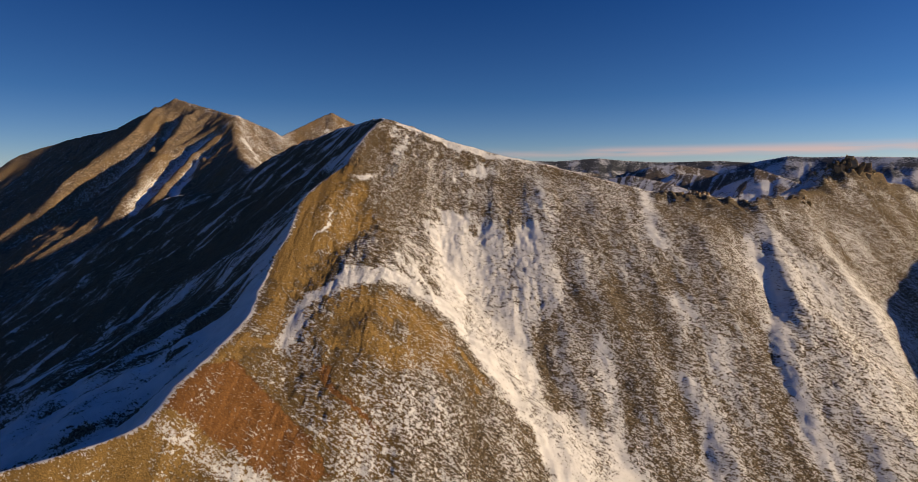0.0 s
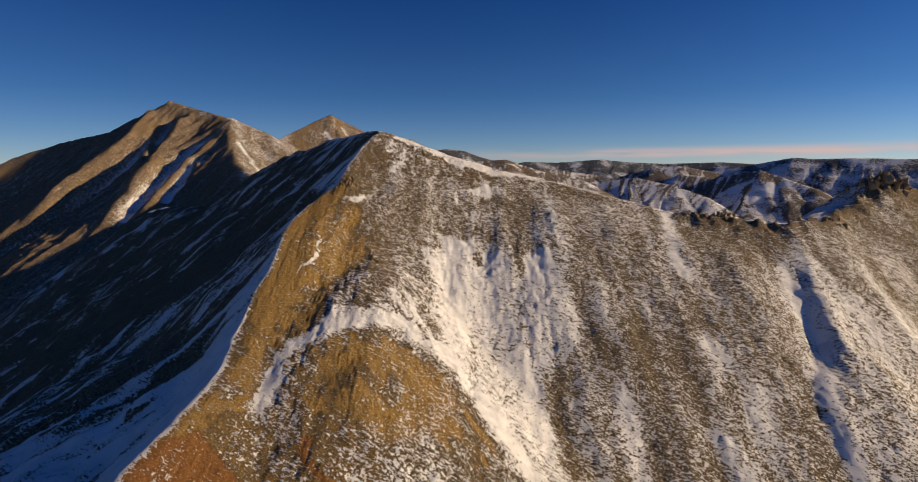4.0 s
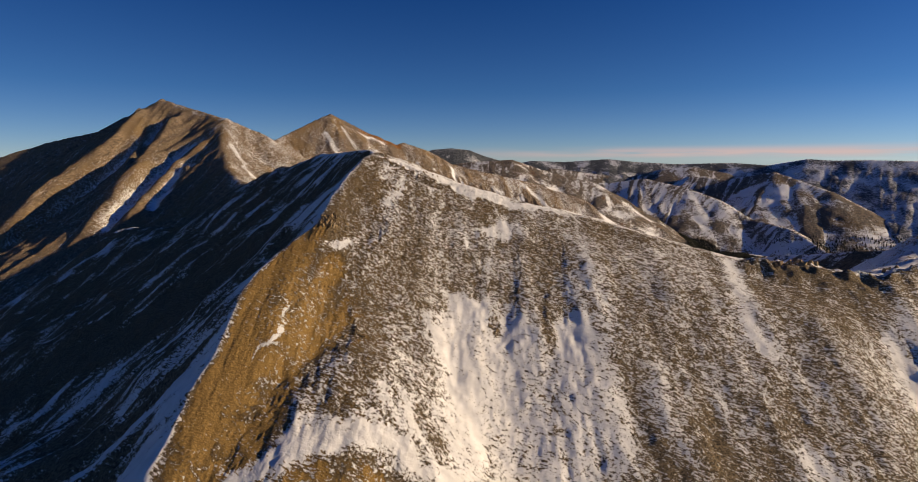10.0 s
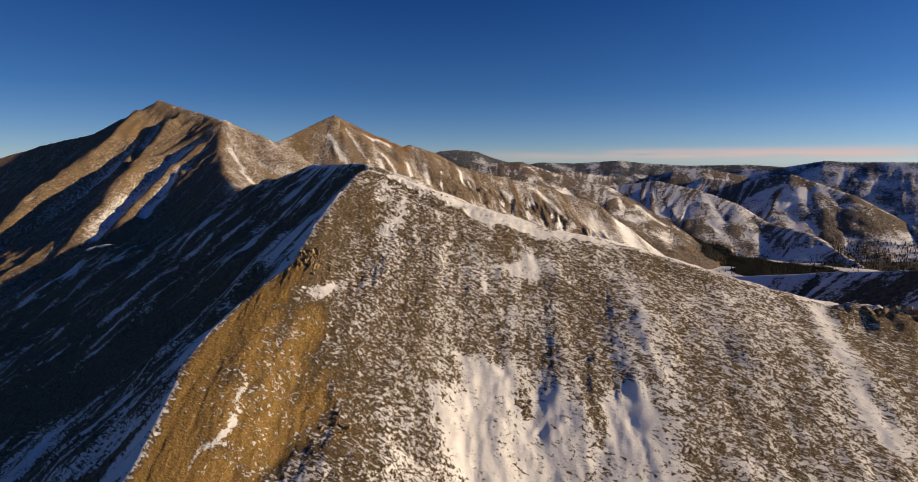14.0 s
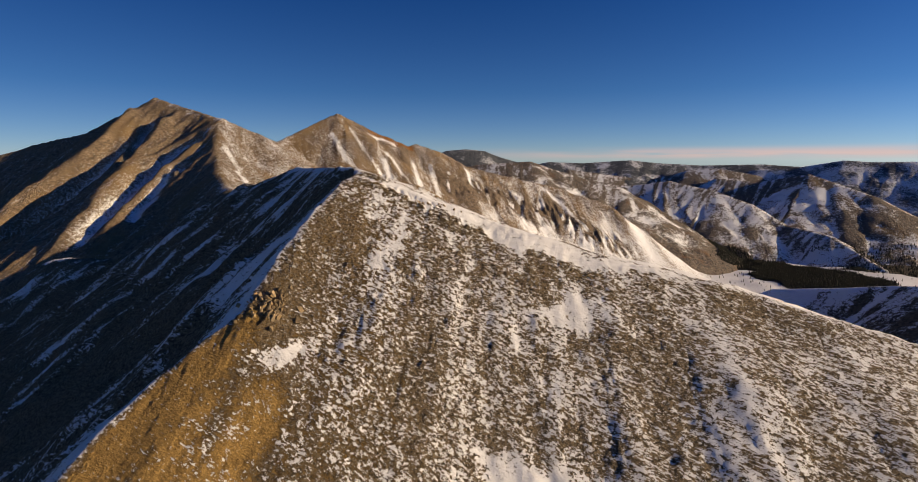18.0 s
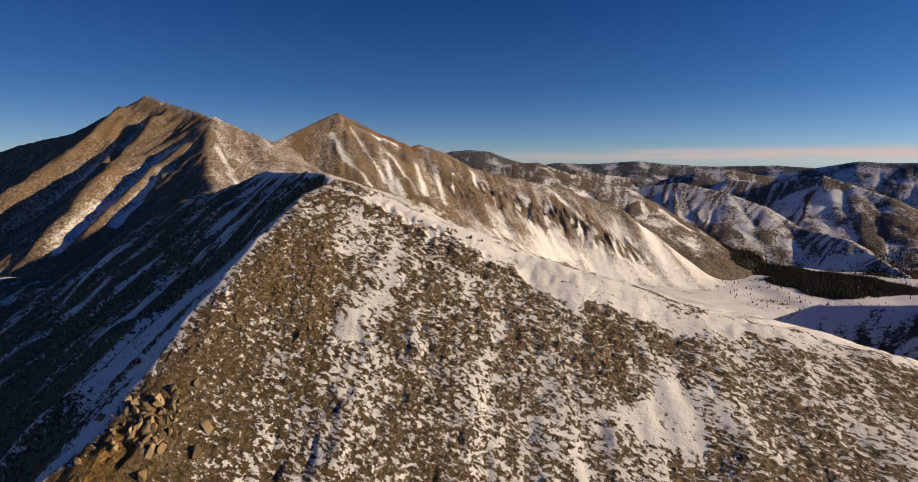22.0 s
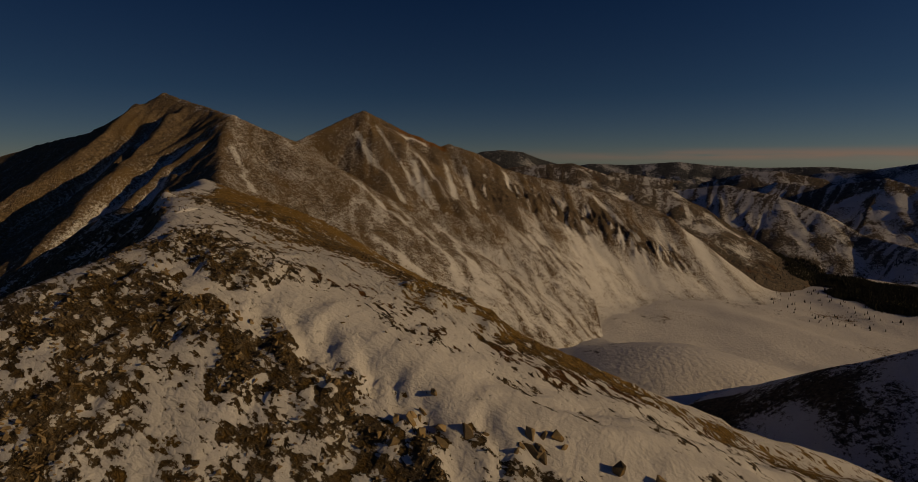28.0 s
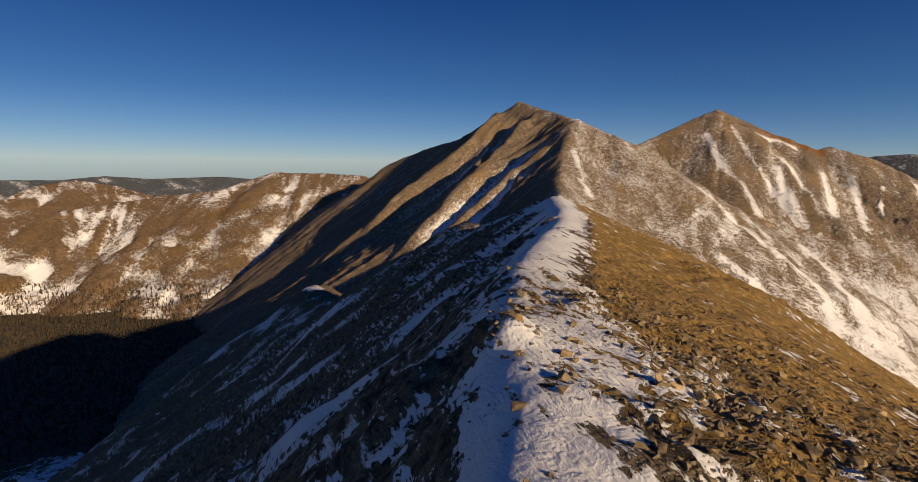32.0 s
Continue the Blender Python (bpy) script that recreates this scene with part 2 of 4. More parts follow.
def terrain(name, size, rock, rock2, grass=(0.24, 0.145, 0.045), rust=(0.27, 0.12, 0.035), snow=(0.84, 0.84, 0.86), edge=0.07, bump=0.9, gains=(0.5, 0.9, 0.7), lay=1.0, deep=1.0):
    """Bare rock, tundra and wind packed snow; the attributes say how likely each is, noise of several sizes breaks up their edges."""
    t = Tree(name)
    beds = t.scaled((1.0, 1.0, lay))
    big, mid, fine = t.noise(size * 9, 5, 0.55, warp=0.4), t.noise(size * 1.6, 5, 0.65, beds, 0.4), t.noise(size * 0.42, 4, 0.65, beds)
    stones = t.cells(size * 1.1, beds)
    broken = t.math("ADD", t.math("ADD", t.around(big, gains[0]), t.around(mid, gains[1])), t.around(fine, gains[2]))
    white = t.step(t.math("ADD", t.attr("snow"), broken), 0.5 - edge, 0.5 + edge)
    turf = t.step(t.math("SUBTRACT", t.attr("grass"), t.math("MULTIPLY", broken, 0.55)), 0.36, 0.62)
    red = t.step(t.math("ADD", t.attr("rust"), t.around(big, 0.6)), 0.4, 0.65)
    tone = t.math("ADD", t.math("MULTIPLY", mid, 0.7), t.math("MULTIPLY", stones.outputs["Color"], 0.45))
    bare = t.mix(t.step(tone, 0.3, 0.85), rock, rock2)
    sward = t.mix(t.step(fine, 0.3, 0.75), tuple(0.6 * c for c in grass), grass)
    clay = t.mix(t.step(fine, 0.3, 0.75), tuple(0.65 * c for c in rust), rust)
    soil = t.mix(red, t.mix(turf, bare, sward), clay)
    packed = t.mix(t.step(big, 0.35, 0.7), snow, tuple(0.93 * c for c in snow))
    t.put(t.bsdf.inputs["Base Color"], t.mix(white, soil, packed))
    t.put(t.bsdf.inputs["Roughness"], t.math("SUBTRACT", 0.95, t.math("MULTIPLY", white, 0.3)))
    t.bsdf.inputs["Specular IOR Level"].default_value = 0.25
    drift = t.noise(size * 2.2, 3, 0.5, t.scaled((1.0, 0.35, 0.6)), 0.6)
    rubble = t.math("ADD", t.math("MULTIPLY", stones.outputs["Distance"], -0.7), t.math("ADD", mid, t.math("MULTIPLY", fine, 0.6)))
    relief = t.math("ADD", t.math("MULTIPLY", rubble, t.math("SUBTRACT", 1.0, t.math("MULTIPLY", white, 0.72))), t.math("MULTIPLY", t.math("MULTIPLY", drift, white), 0.12))
    t.bump(relief, bump, size * deep)
    return t.m


def near_terrain():
    """Wind blown snow between tussocks and stones: strokes along the wind, clumps and grit break up the edges."""
    t = Tree("near_slopes")
    turned = t.n.new("ShaderNodeMapping")
    turned.inputs["Rotation"].default_value = (0, 0, radians(32))
    t.l.new(t.at, turned.inputs["Vector"])
    drawn = t.n.new("ShaderNodeMapping")
    drawn.inputs["Scale"].default_value = (0.34, 1.15, 1.15)
    t.l.new(turned.outputs[0], drawn.inputs["Vector"])
    big = t.noise(9, 4, 0.55, warp=0.4)
    mid = t.noise(4.2, 5, 0.62, drawn.outputs[0], 0.5)
    strokes = t.noise(0.62, 5, 0.68, drawn.outputs[0], 0.3)
    clumps = t.noise(1.25, 6, 0.66, t.scaled((1, 1, 1.4)), 0.4)
    fine = t.noise(0.2, 3, 0.65)
    stones = t.cells(0.55)
    long = t.noise(1.4, 4, 0.62, drawn.outputs[0], 0.4)
    broken = t.math("ADD", t.math("ADD", t.math("ADD", t.around(mid, 0.55), t.around(long, 1.5)), t.around(strokes, 1.4)), t.math("ADD", t.around(clumps, 1.3), t.around(fine, 0.3)))
    white = t.step(t.math("ADD", t.attr("snow"), broken), 0.47, 0.53)
    turf = t.step(t.math("SUBTRACT", t.attr("grass"), t.math("MULTIPLY", broken, 0.5)), 0.34, 0.6)
    red = t.step(t.math("ADD", t.attr("rust"), t.around(big, 0.6)), 0.4, 0.65)
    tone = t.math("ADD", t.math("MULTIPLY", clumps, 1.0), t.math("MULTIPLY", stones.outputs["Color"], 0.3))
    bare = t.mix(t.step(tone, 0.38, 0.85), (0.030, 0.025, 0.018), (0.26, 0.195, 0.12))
    pale = t.step(t.math("ADD", fine, t.around(strokes, 1.2)), 0.3, 0.75)
    sward = t.mix(pale, (0.155, 0.092, 0.028), (0.40, 0.25, 0.082))
    clay = t.mix(pale, (0.13, 0.058, 0.018), (0.30, 0.138, 0.043))
    soil = t.mix(red, t.mix(turf, bare, sward), clay)
    packed = t.mix(t.step(big, 0.35, 0.7), (0.77, 0.76, 0.76), (0.67, 0.66, 0.66))
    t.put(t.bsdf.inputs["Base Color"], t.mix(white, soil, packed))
    t.put(t.bsdf.inputs["Roughness"], t.math("SUBTRACT", 0.95, t.math("MULTIPLY", white, 0.3)))
    t.bsdf.inputs["Specular IOR Level"].default_value = 0.25
    ripple = t.noise(1.6, 4, 0.55, drawn.outputs[0], 0.6)
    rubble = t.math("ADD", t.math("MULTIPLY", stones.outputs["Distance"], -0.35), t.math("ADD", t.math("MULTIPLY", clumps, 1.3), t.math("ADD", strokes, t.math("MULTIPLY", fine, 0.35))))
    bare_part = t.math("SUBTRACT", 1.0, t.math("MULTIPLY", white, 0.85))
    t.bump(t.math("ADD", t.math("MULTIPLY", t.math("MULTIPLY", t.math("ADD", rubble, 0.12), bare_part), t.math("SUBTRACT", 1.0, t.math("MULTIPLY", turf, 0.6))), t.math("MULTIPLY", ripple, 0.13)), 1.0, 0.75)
    return t.m


NEAR_SURFACE = near_terrain()
PEAK_SURFACE = terrain("peak_slopes", 3.2, (0.10, 0.076, 0.052), (0.32, 0.235, 0.155), grass=(0.30, 0.205, 0.11), gains=(0.25, 1.3, 1.6), edge=0.04, bump=1.0, deep=1.0)
CLIFF_SURFACE = terrain("cliff_slopes", 4.0, (0.070, 0.055, 0.042), (0.27, 0.20, 0.14), grass=(0.29, 0.20, 0.11), gains=(0.25, 1.3, 1.6), edge=0.04, bump=1.0, deep=1.0)
HILL_SURFACE = terrain("hill_slopes", 8.0, (0.090, 0.080, 0.074), (0.22, 0.175, 0.135), grass=(0.26, 0.165, 0.075), gains=(0.3, 0.9, 0.9), edge=0.08, bump=0.9)
LEFT_SURFACE = terrain("left_ridge_slopes", 6.0, (0.11, 0.075, 0.046), (0.26, 0.165, 0.09), gains=(0.3, 0.9, 1.0), edge=0.07, bump=1.0)
# distance haze is put into these blue grey base colours
FAR_SURFACE = terrain("far_hazy_slopes", 9.0, (0.050, 0.060, 0.075), (0.105, 0.112, 0.125), grass=(0.14, 0.115, 0.085), gains=(0.3, 0.7, 0.7), edge=0.14, bump=0.7)
SIDE_SURFACE = terrain("side_slopes", 3.0, (0.06, 0.048, 0.034), (0.18, 0.14, 0.09), gains=(0.5, 0.8, 0.5))
FLOOR_SURFACE = terrain("valley_floor", 8.0, (0.035, 0.03, 0.022), (0.11, 0.085, 0.055), snow=(0.82, 0.81, 0.82), bump=0.5)


# ---------------------------------------------------------------- ground
def ground_height(X, Y):
    z = -45 + 25 * fbm(X, Y, 900, 4, 3) + 4 * fbm(X, Y, 120, 4, 8)
    z = z + 185 * np.exp(-((X - 260) / 420) ** 2 - ((Y - 1300) / 260) ** 2) + 90 * np.exp(-((X - 100) / 600) ** 2 - ((Y - 2000) / 500) ** 2)
    far = ramp(np.hypot(X, Y), 2600, 4300)
    wood = np.maximum(WOODS(X, Y), 0)
    snow = 0.78 + 0.30 * fbm(X, Y, 260, 4, 12) + 0.15 * np.exp(-((X - 300) / 520) ** 2 - ((Y - 1350) / 450) ** 2) - 0.5 * far - 0.8 * wood - 0.5 * ramp(-X, 700, 1500)
    return z, {"snow": snow, "grass": 0.35 + 0.4 * fbm(X, Y, 300, 3, 4) - 0.6 * wood, "rust": 0 * X}


def WOODS(X, Y):
    """Where conifers grow on the valley floor, 0 to 1."""
    edge = 0.55 * fbm(X, Y, 160, 4, 40)
    right = 1.2 * patch(X, Y, [(1150, 3050), (1330, 2960), (1440, 2820), (1560, 2620), (1700, 2450), (1640, 2300), (1284, 2250), (1150, 2480), (1230, 2640), (1130, 2760), (1190, 2960)], 70) - 0.5 + edge
    right2 = 1.1 - ((X - 2200) / 480) ** 2 - ((Y - 2850) / 720) ** 2 + edge
    left = 1.2 - ((X + 1500) / 480) ** 2 - ((Y - 950) / 420) ** 2 + edge
    left2 = 1.1 - ((X + 2200) / 560) ** 2 - ((Y - 950) / 560) ** 2 + edge
    return ramp(np.max([right, right2, left, left2], axis=0), 0.0, 0.25)


ground = tagged(sheet("ground", axis((-4900, 60), (-2400, 30), (2400, 60), 4900), axis((-4900, 120), (0, 30), (2900, 60), 4950), ground_height, FLOOR_SURFACE),
                "snow covered valley floor between the mountains", "ground", kind="structure")


def floor_z(X, Y):
    return ground_height(X, Y)[0]


# ---------------------------------------------------------------- the near mountain
MAIN = [(-420, 90, 240), (-260, 150, 275), (-170, 183, 287), (-133, 202, 292), (-116, 295, 315), (-105, 355, 345), (-105, 382, 365), (-95, 438, 392),
        (-85, 477, 419), (-75, 510, 441), (-70.8, 521, 442.9), (-69.9, 526, 443.7), (-72.2, 531, 444.9), (-75.6, 535.5, 445.6), (-80, 540.5, 446), (-86.5, 551, 445.8), (-94, 563.5, 445.5), (-113, 601, 445), (-139, 644, 444), (-200, 800, 400)]
FIELD = [(-20, 412), (-5, 420), (12, 428), (31, 414), (40, 400), (50, 398), (58, 412), (72, 406), (74, 373), (68, 344), (50, 330), (53, 313), (49, 283), (70, 282), (92, 270), (98, 230), (60, 215), (45, 250), (22, 290), (-9, 326), (-16, 352), (-17, 384)]     # the snow bowl of the face
EAST_GULLY = [(236, 430), (262, 428), (276, 402), (282, 358), (295, 332), (262, 220), (190, 220), (200, 268), (205, 317), (226, 364)]
RIM = [(-70, 518), (-60.5, 514.5), (-50, 511.5), (-42.5, 510), (-39, 506), (-33, 509), (-27.6, 508), (-16.8, 503), (-5.8, 499.6), (5.5, 499.3), (12, 498), (20, 497.5), (40, 498), (62, 499), (62, 503), (40, 501), (28, 503), (9.7, 506.5), (-3, 511), (-20, 513), (-31, 516), (-43.5, 519), (-51, 519.5), (-56, 517.5), (-63.6, 521), (-69, 520)]     # drifted snow along the spur's brow
EDGE = MAIN[:4] + [(-121, 300, 0), (-121, 340, 0), (-118, 374, 0), (-119, 397, 0), (-116.5, 408, 0), (-110.5, 420, 0), (-104, 430, 0), (-95, 445, 0), (-90.5, 461, 0), (-88, 477, 0), (-80, 495, 0)] + MAIN[9:]          # where the brow breaks off to the west
SPUR = [(-76, 534, 445), (-45, 519, 435), (-8, 512, 422), (50, 505, 407), (85, 500, 400), (120, 488, 390), (174, 474, 375), (215, 466, 371), (256, 455, 366), (300, 470, 369),
        (330, 500, 372), (400, 543, 387), (480, 560, 372), (700, 600, 320)]
DOME = [(-66, 400, 357), (-60, 382, 350), (-52, 318, 320), (-38, 280, 291), (-10, 210, 230)]
# added out of view, so that its shadow falls across the east gully
SHADE_RIB = [(640, 560, 380), (690, 430, 400), (690, 330, 392), (670, 200, 340)]
RIB = [(262, 450, 362), (240, 360, 302), (222, 250, 220)]
WEST_SPUR = [(-139, 644, 444), (-229, 690, 418), (-281, 728, 391), (-330, 722, 365), (-412, 756, 360), (-560, 800, 275), (-760, 830, 140)]


def along(v, pts, k, key):
    """A smooth run of one coordinate of a crest over another."""
    p = sorted(pts, key=lambda q: q[key])
    a, b = np.array([q[key] for q in p], float), np.array([q[k] for q in p], float)
    return sum(np.interp(v + o, a, b) for o in (-5, -2, 2, 5)) / 4


def near_base(X, Y):
    xc, zc = along(Y, MAIN, 0, 1), along(Y, MAIN, 2, 1)
    ys, zs = along(X, SPUR, 1, 0), along(X, SPUR, 2, 0)
    d, e = X - along(Y, EDGE, 0, 1), ys - Y                                   # east of the main crest, south of the spur's crest
    north = ramp(-e, -12, 30)
    dd = np.maximum(X - xc, 0)
    far = np.maximum(dd - 20, 0)
    east = (np.sqrt(dd ** 2 + 16) - 4) * (0.345 * (1 - north) + 0.30 * north) + north * 0.28 * (np.sqrt(far ** 2 + 225) - 15)
    west = 0.84 * (np.sqrt(np.minimum(d, 0) ** 2 + 2) - 1.4)
    A = zc - east - west - 0.03 * np.clip(X - xc, -20, 0) - 0.75 * (np.sqrt(np.maximum(Y - 650, 0) ** 2 + 100) - 10)
    B = zs - np.where(e > 0, (0.70 + 0.09 * ramp(X, 180, 240)) * (np.sqrt(e ** 2 + 25) - 5), 0.14 * np.abs(e) + 0.48 * (np.sqrt(np.maximum(-e - 26, 0) ** 2 + 144) - 12))
    B = B - 2.5 * np.maximum(-d - 2, 0)
    tents = [A, B, ridge(X, Y, DOME, 0.68, 0.5, 22)[0], ridge(X, Y, RIB, 0.75, 0.7, 4)[0], ridge(X, Y, SHADE_RIB, 0.75, 0.8, 4)[0], ridge(X, Y, WEST_SPUR, 0.8, 0.75)[0]]
    top = np.max(tents, axis=0)
    H = top + 3.0 * np.log(sum(np.exp(np.clip((t - top) / 3.0, -30, 0)) for t in tents)) * 0.6
    return H, d, e


def near_height(X, Y):
    H, d, e = near_base(X + 2.4 * fbm(0.3 * X, Y, 24, 5, 88) * ramp(Y, 200, 240) * (1 - 0.7 * ramp(Y, 505, 520)), Y + 2.0 * fbm(X, 0.3 * Y, 22, 5, 89))
    south = ramp(e, -4, 8) * ramp(d, -2, 4)
    H = H + 7 * ramp(X, 10, 90) * ramp(e, 12, 55) * (1 + 0.4 * ramp(X, 110, 170)) * (1 - 0.8 * ramp(X, 195, 240)) * (0.4 + 0.6 * ramp(Y, 290, 360))
    H = H - 4 * band(X, Y, [(0, 420), (8, 385), (24, 345), (42, 300)], 26) + 5 * band(X, Y, [(-90, 433), (-66, 430)], 22)
    west = 1 - ramp(d, -3, 1)
    north = (1 - south) * (1 - west)
    wx, wy = 5 * fbm(X, Y, 30, 3, 61), 5 * fbm(X, Y, 30, 3, 71)
    down = fbm(X + wx, Y / 5, 16, 5, 21)                # streaks that run down the south face
    fall = fbm(Y - 0.5 * X + wy, (X + 0.5 * Y) / 6, 22, 5, 31, 0.45)        # and down the west flank
    lee = fbm(Y - 0.4 * X, X / 5, 9, 5, 41)
    warp = (X + wx, Y + wy)
    b = lambda pts, w: band(*warp, pts, w)
    low = 1 - ramp(Y, 285, 330)
    # snow
    nx, ny = X + 0.6 * wx + 2.5 * fbm(X, Y, 9, 4, 62, 0.6), Y + 0.6 * wy + 2.5 * fbm(X, Y, 9, 4, 72, 0.6)
    ragged = lambda pts, soft=3.0: patch(nx, ny, pts, soft)
    snow = south * (0.42 + 0.05 * ramp(X, -75, -30) * ramp(Y, 340, 390) + 0.14 * down - 0.05 * ramp(X, 60, 120) * ramp(Y, 380, 430) + 0.09 * fbm(X, Y, 60, 3, 5) + 0.09 * fbm(X, Y, 5, 3, 6) + 0.14 * ramp(Y, 512, 520))
    for pts, soft, k in ((FIELD, 6, 0.30), (EAST_GULLY, 5, 0.16), ([(-15, 430), (9, 424), (12, 415), (-2, 414), (-13, 418)], 2.5, 0.34), ([(48, 414), (62, 420), (68, 405), (59, 392), (45, 398)], 3, 0.36),
                         ([(5, 471), (24, 480), (28, 470), (22, 464), (12, 468)], 2, 0.36), ([(-1, 447), (21, 450), (10, 438), (0, 441)], 5, 0.16), ([(-8, 478), (-4, 461), (12, 458), (20, 464), (4, 474)], 5, 0.12), ([(-86, 312), (-60, 322), (-28, 334), (-46, 342), (-70, 334)], 4, 0.16)):
        snow = snow + south * k * ragged(pts, soft)
    for pts, w, k in (([(-95, 274), (-95, 300), (-86, 315), (-69, 322), (-49, 330), (-34, 329), (-8, 322)], 4.2, 0.5), ([(-8, 322), (22, 290), (43, 256), (60, 215)], 5, 0.35),
                      ([(-26, 411), (-18, 394), (-9, 378), (-2, 364), (6, 348)], 2.6, 0.36), ([(-13, 412), (-6, 394), (2, 376)], 1.8, 0.28), ([(-34, 360), (-22, 338), (-10, 326)], 2.0, 0.34), ([(-42, 356), (-28, 336)], 1.4, 0.25),
                      ([(94, 322), (90, 283), (92, 250)], 7, 0.30), ([(154, 352), (158, 344)], 7, 0.36), ([(139, 308), (144, 295), (143, 277), (132, 240)], 7, 0.32), ([(173, 327), (167, 315)], 6, 0.24),
                      ([(168, 468), (157, 425), (155, 409), (160, 402)], 5, 0.34), ([(234, 416), (228, 364), (205, 317), (200, 270)], 7, 0.3), ([(302, 430), (305, 360), (296, 280)], 11, 0.2),
                      ([(-77, 433), (-72, 440)], 3.0, 0.5), ([(-101, 363), (-97, 370), (-94, 379), (-95, 391)], 1.0, 0.45), ([(-45, 499), (-50, 487), (-54, 478)], 2.2, 0.34), ([(-58, 509), (-60, 498)], 1.6, 0.3), ([(-54, 482), (-52, 477)], 2.0, 0.3),
                      ([(21, 480), (36, 474)], 4, 0.2), ([(-3, 461), (4, 452)], 2, 0.25), ([(-140, 213), (-110, 203), (-92, 197), (-50, 180)], 6, 0.3)):
        snow = snow + south * k * band(nx, ny, pts, w)
    for pts, w, k in (([(48, 334), (54, 304), (57, 282)], 4, 0.2), ([(26, 433), (15, 410)], 4, 0.12), ([(37, 409), (34, 393)], 3.5, 0.05), ([(72, 398), (78, 373), (84, 350)], 6, 0.12), ([(113, 363), (106, 313), (100, 284)], 7, 0.12), ([(12, 416), (16, 408)], 3, 0.3)):
        snow = snow - south * k * band(nx, ny, pts, w)
    brown = np.maximum.reduce([b([(-114, 330), (-112, 372), (-110, 408), (-94, 438)], 15), 0.9 * b([(-85, 345), (-82, 392), (-76, 420)], 11), 0.4 * b([(-88, 450), (-82, 470), (-74, 488)], 11), b([(-62, 300), (-30, 306), (-12, 294), (-30, 268), (-50, 276)], 14)])
    brown = np.maximum(brown, 0.8 * ragged([(-94, 423), (-76, 434), (-60, 412), (-56, 396), (-46, 372), (-115, 345), (-117, 395), (-108, 415)], 13) * (0.72 + 0.9 * fbm(X - 0.3 * Y, Y / 3, 14, 4, 17)))
    brown = np.maximum(brown, ragged([(-86, 302), (-65, 318), (-38, 322), (-15, 310), (5, 294), (21, 276), (4, 253), (-26, 266), (-56, 268), (-74, 268)], 4) * np.clip(0.72 + 0.9 * fbm(0.8 * X + 0.6 * Y, (0.8 * Y - 0.6 * X) / 4, 8, 4, 18), 0.15, 1.1))
    brown = np.maximum(brown, ragged([(-128, 240), (-118, 300), (-119, 395), (-108, 415), (-90, 400), (-80, 360), (-78, 335), (-92, 312), (-99, 295), (-99, 270), (-108, 255)], 7) * (0.85 + 0.8 * fbm(X, Y, 16, 4, 19)))
    loam = np.maximum(ragged([(-127, 248), (-113, 255), (-96, 244), (-73, 224), (-52, 205), (-75, 196), (-95, 204), (-117, 212), (-133, 216)], 4), b([(-70, 257), (-56, 239), (-43, 227)], 2.5))
    clay = np.maximum(loam, low * b([(-260, 100), (-160, 165), (-128, 205)], 42))
    snow = snow - south * (0.18 * brown + 0.22 * clay + 0.12 * (1 - ramp(d, 4, 30)) * ramp(Y, 300, 340) * (1 - ramp(Y, 455, 480))) + south * low * 0.02 + south * ramp(Y, 468, 484) * (0.14 * fbm(X, Y, 4, 3, 91) - 0.05 + 0.06 * ramp(Y, 490, 504))
    crag = np.maximum.reduce([b([(-87, 452), (-84, 444)], 5), b([(-57, 382), (-59, 386)], 3.5), ramp(fbm(X, Y, 45, 3, 90), 0.1, 0.5) * ramp(H, 395, 425), 0.9 * b([(180, 466), (230, 460), (300, 474), (340, 505)], 8)])
    snow = snow - 0.14 * crag * south
    # west flank: an apron of drifted snow under the crest, then dark rock with long streaks
    late = ramp(Y, 500, 525)
    apron = ramp(d, -36 + 18 * late, -13 + 6 * late) * (0.8 + 0.5 * fbm(X, Y, 30, 4, 14))
    gash = fbm(Y - 0.55 * X + 0.8 * wy, (X + 0.55 * Y) / 3.2, 8, 4, 45, 0.55)
    snow = snow + west * (0.27 + 0.10 * late * ramp(d, -60, -15) + 0.56 * fall + 0.58 * gash + 0.62 * apron * (1 - 0.7 * late) + 0.8 * (1 - ramp(Y, 240, 350)) - 0.14 * late * (1 - ramp(d, -70, -30)) - 0.5 * band(0 * X, Y, [(0, 512), (0, 536)], 9) * (1 - ramp(d, -5, -1)))
    snow = snow + 0.5 * south * np.exp(-(d / 2.5) ** 2) * low
    # the far side of the spur and the slopes right of the summit ridge
    rim = np.exp(-((e + 8 + 3 * lee) / 10.0) ** 2) * ramp(d, 6, 14)
    turf = np.exp(-((e + 23 + 5 * lee) / 10) ** 2) * ramp(X, -68, -50)
    gold = ramp(Y - 0.22 * np.maximum(d, 0), 549, 559) * ramp(d, 3, 7) * (1 - ramp(d, 70, 110))
    brow = ramp(Y, 541, 544) + (1 - ramp(Y, 541, 544)) * ramp(d, 5, 11)
    rocks = 1.1 * ramp(Y, 522, 528) * (1 - ramp(Y, 556, 568)) * ramp(d, -3, 1) * brow
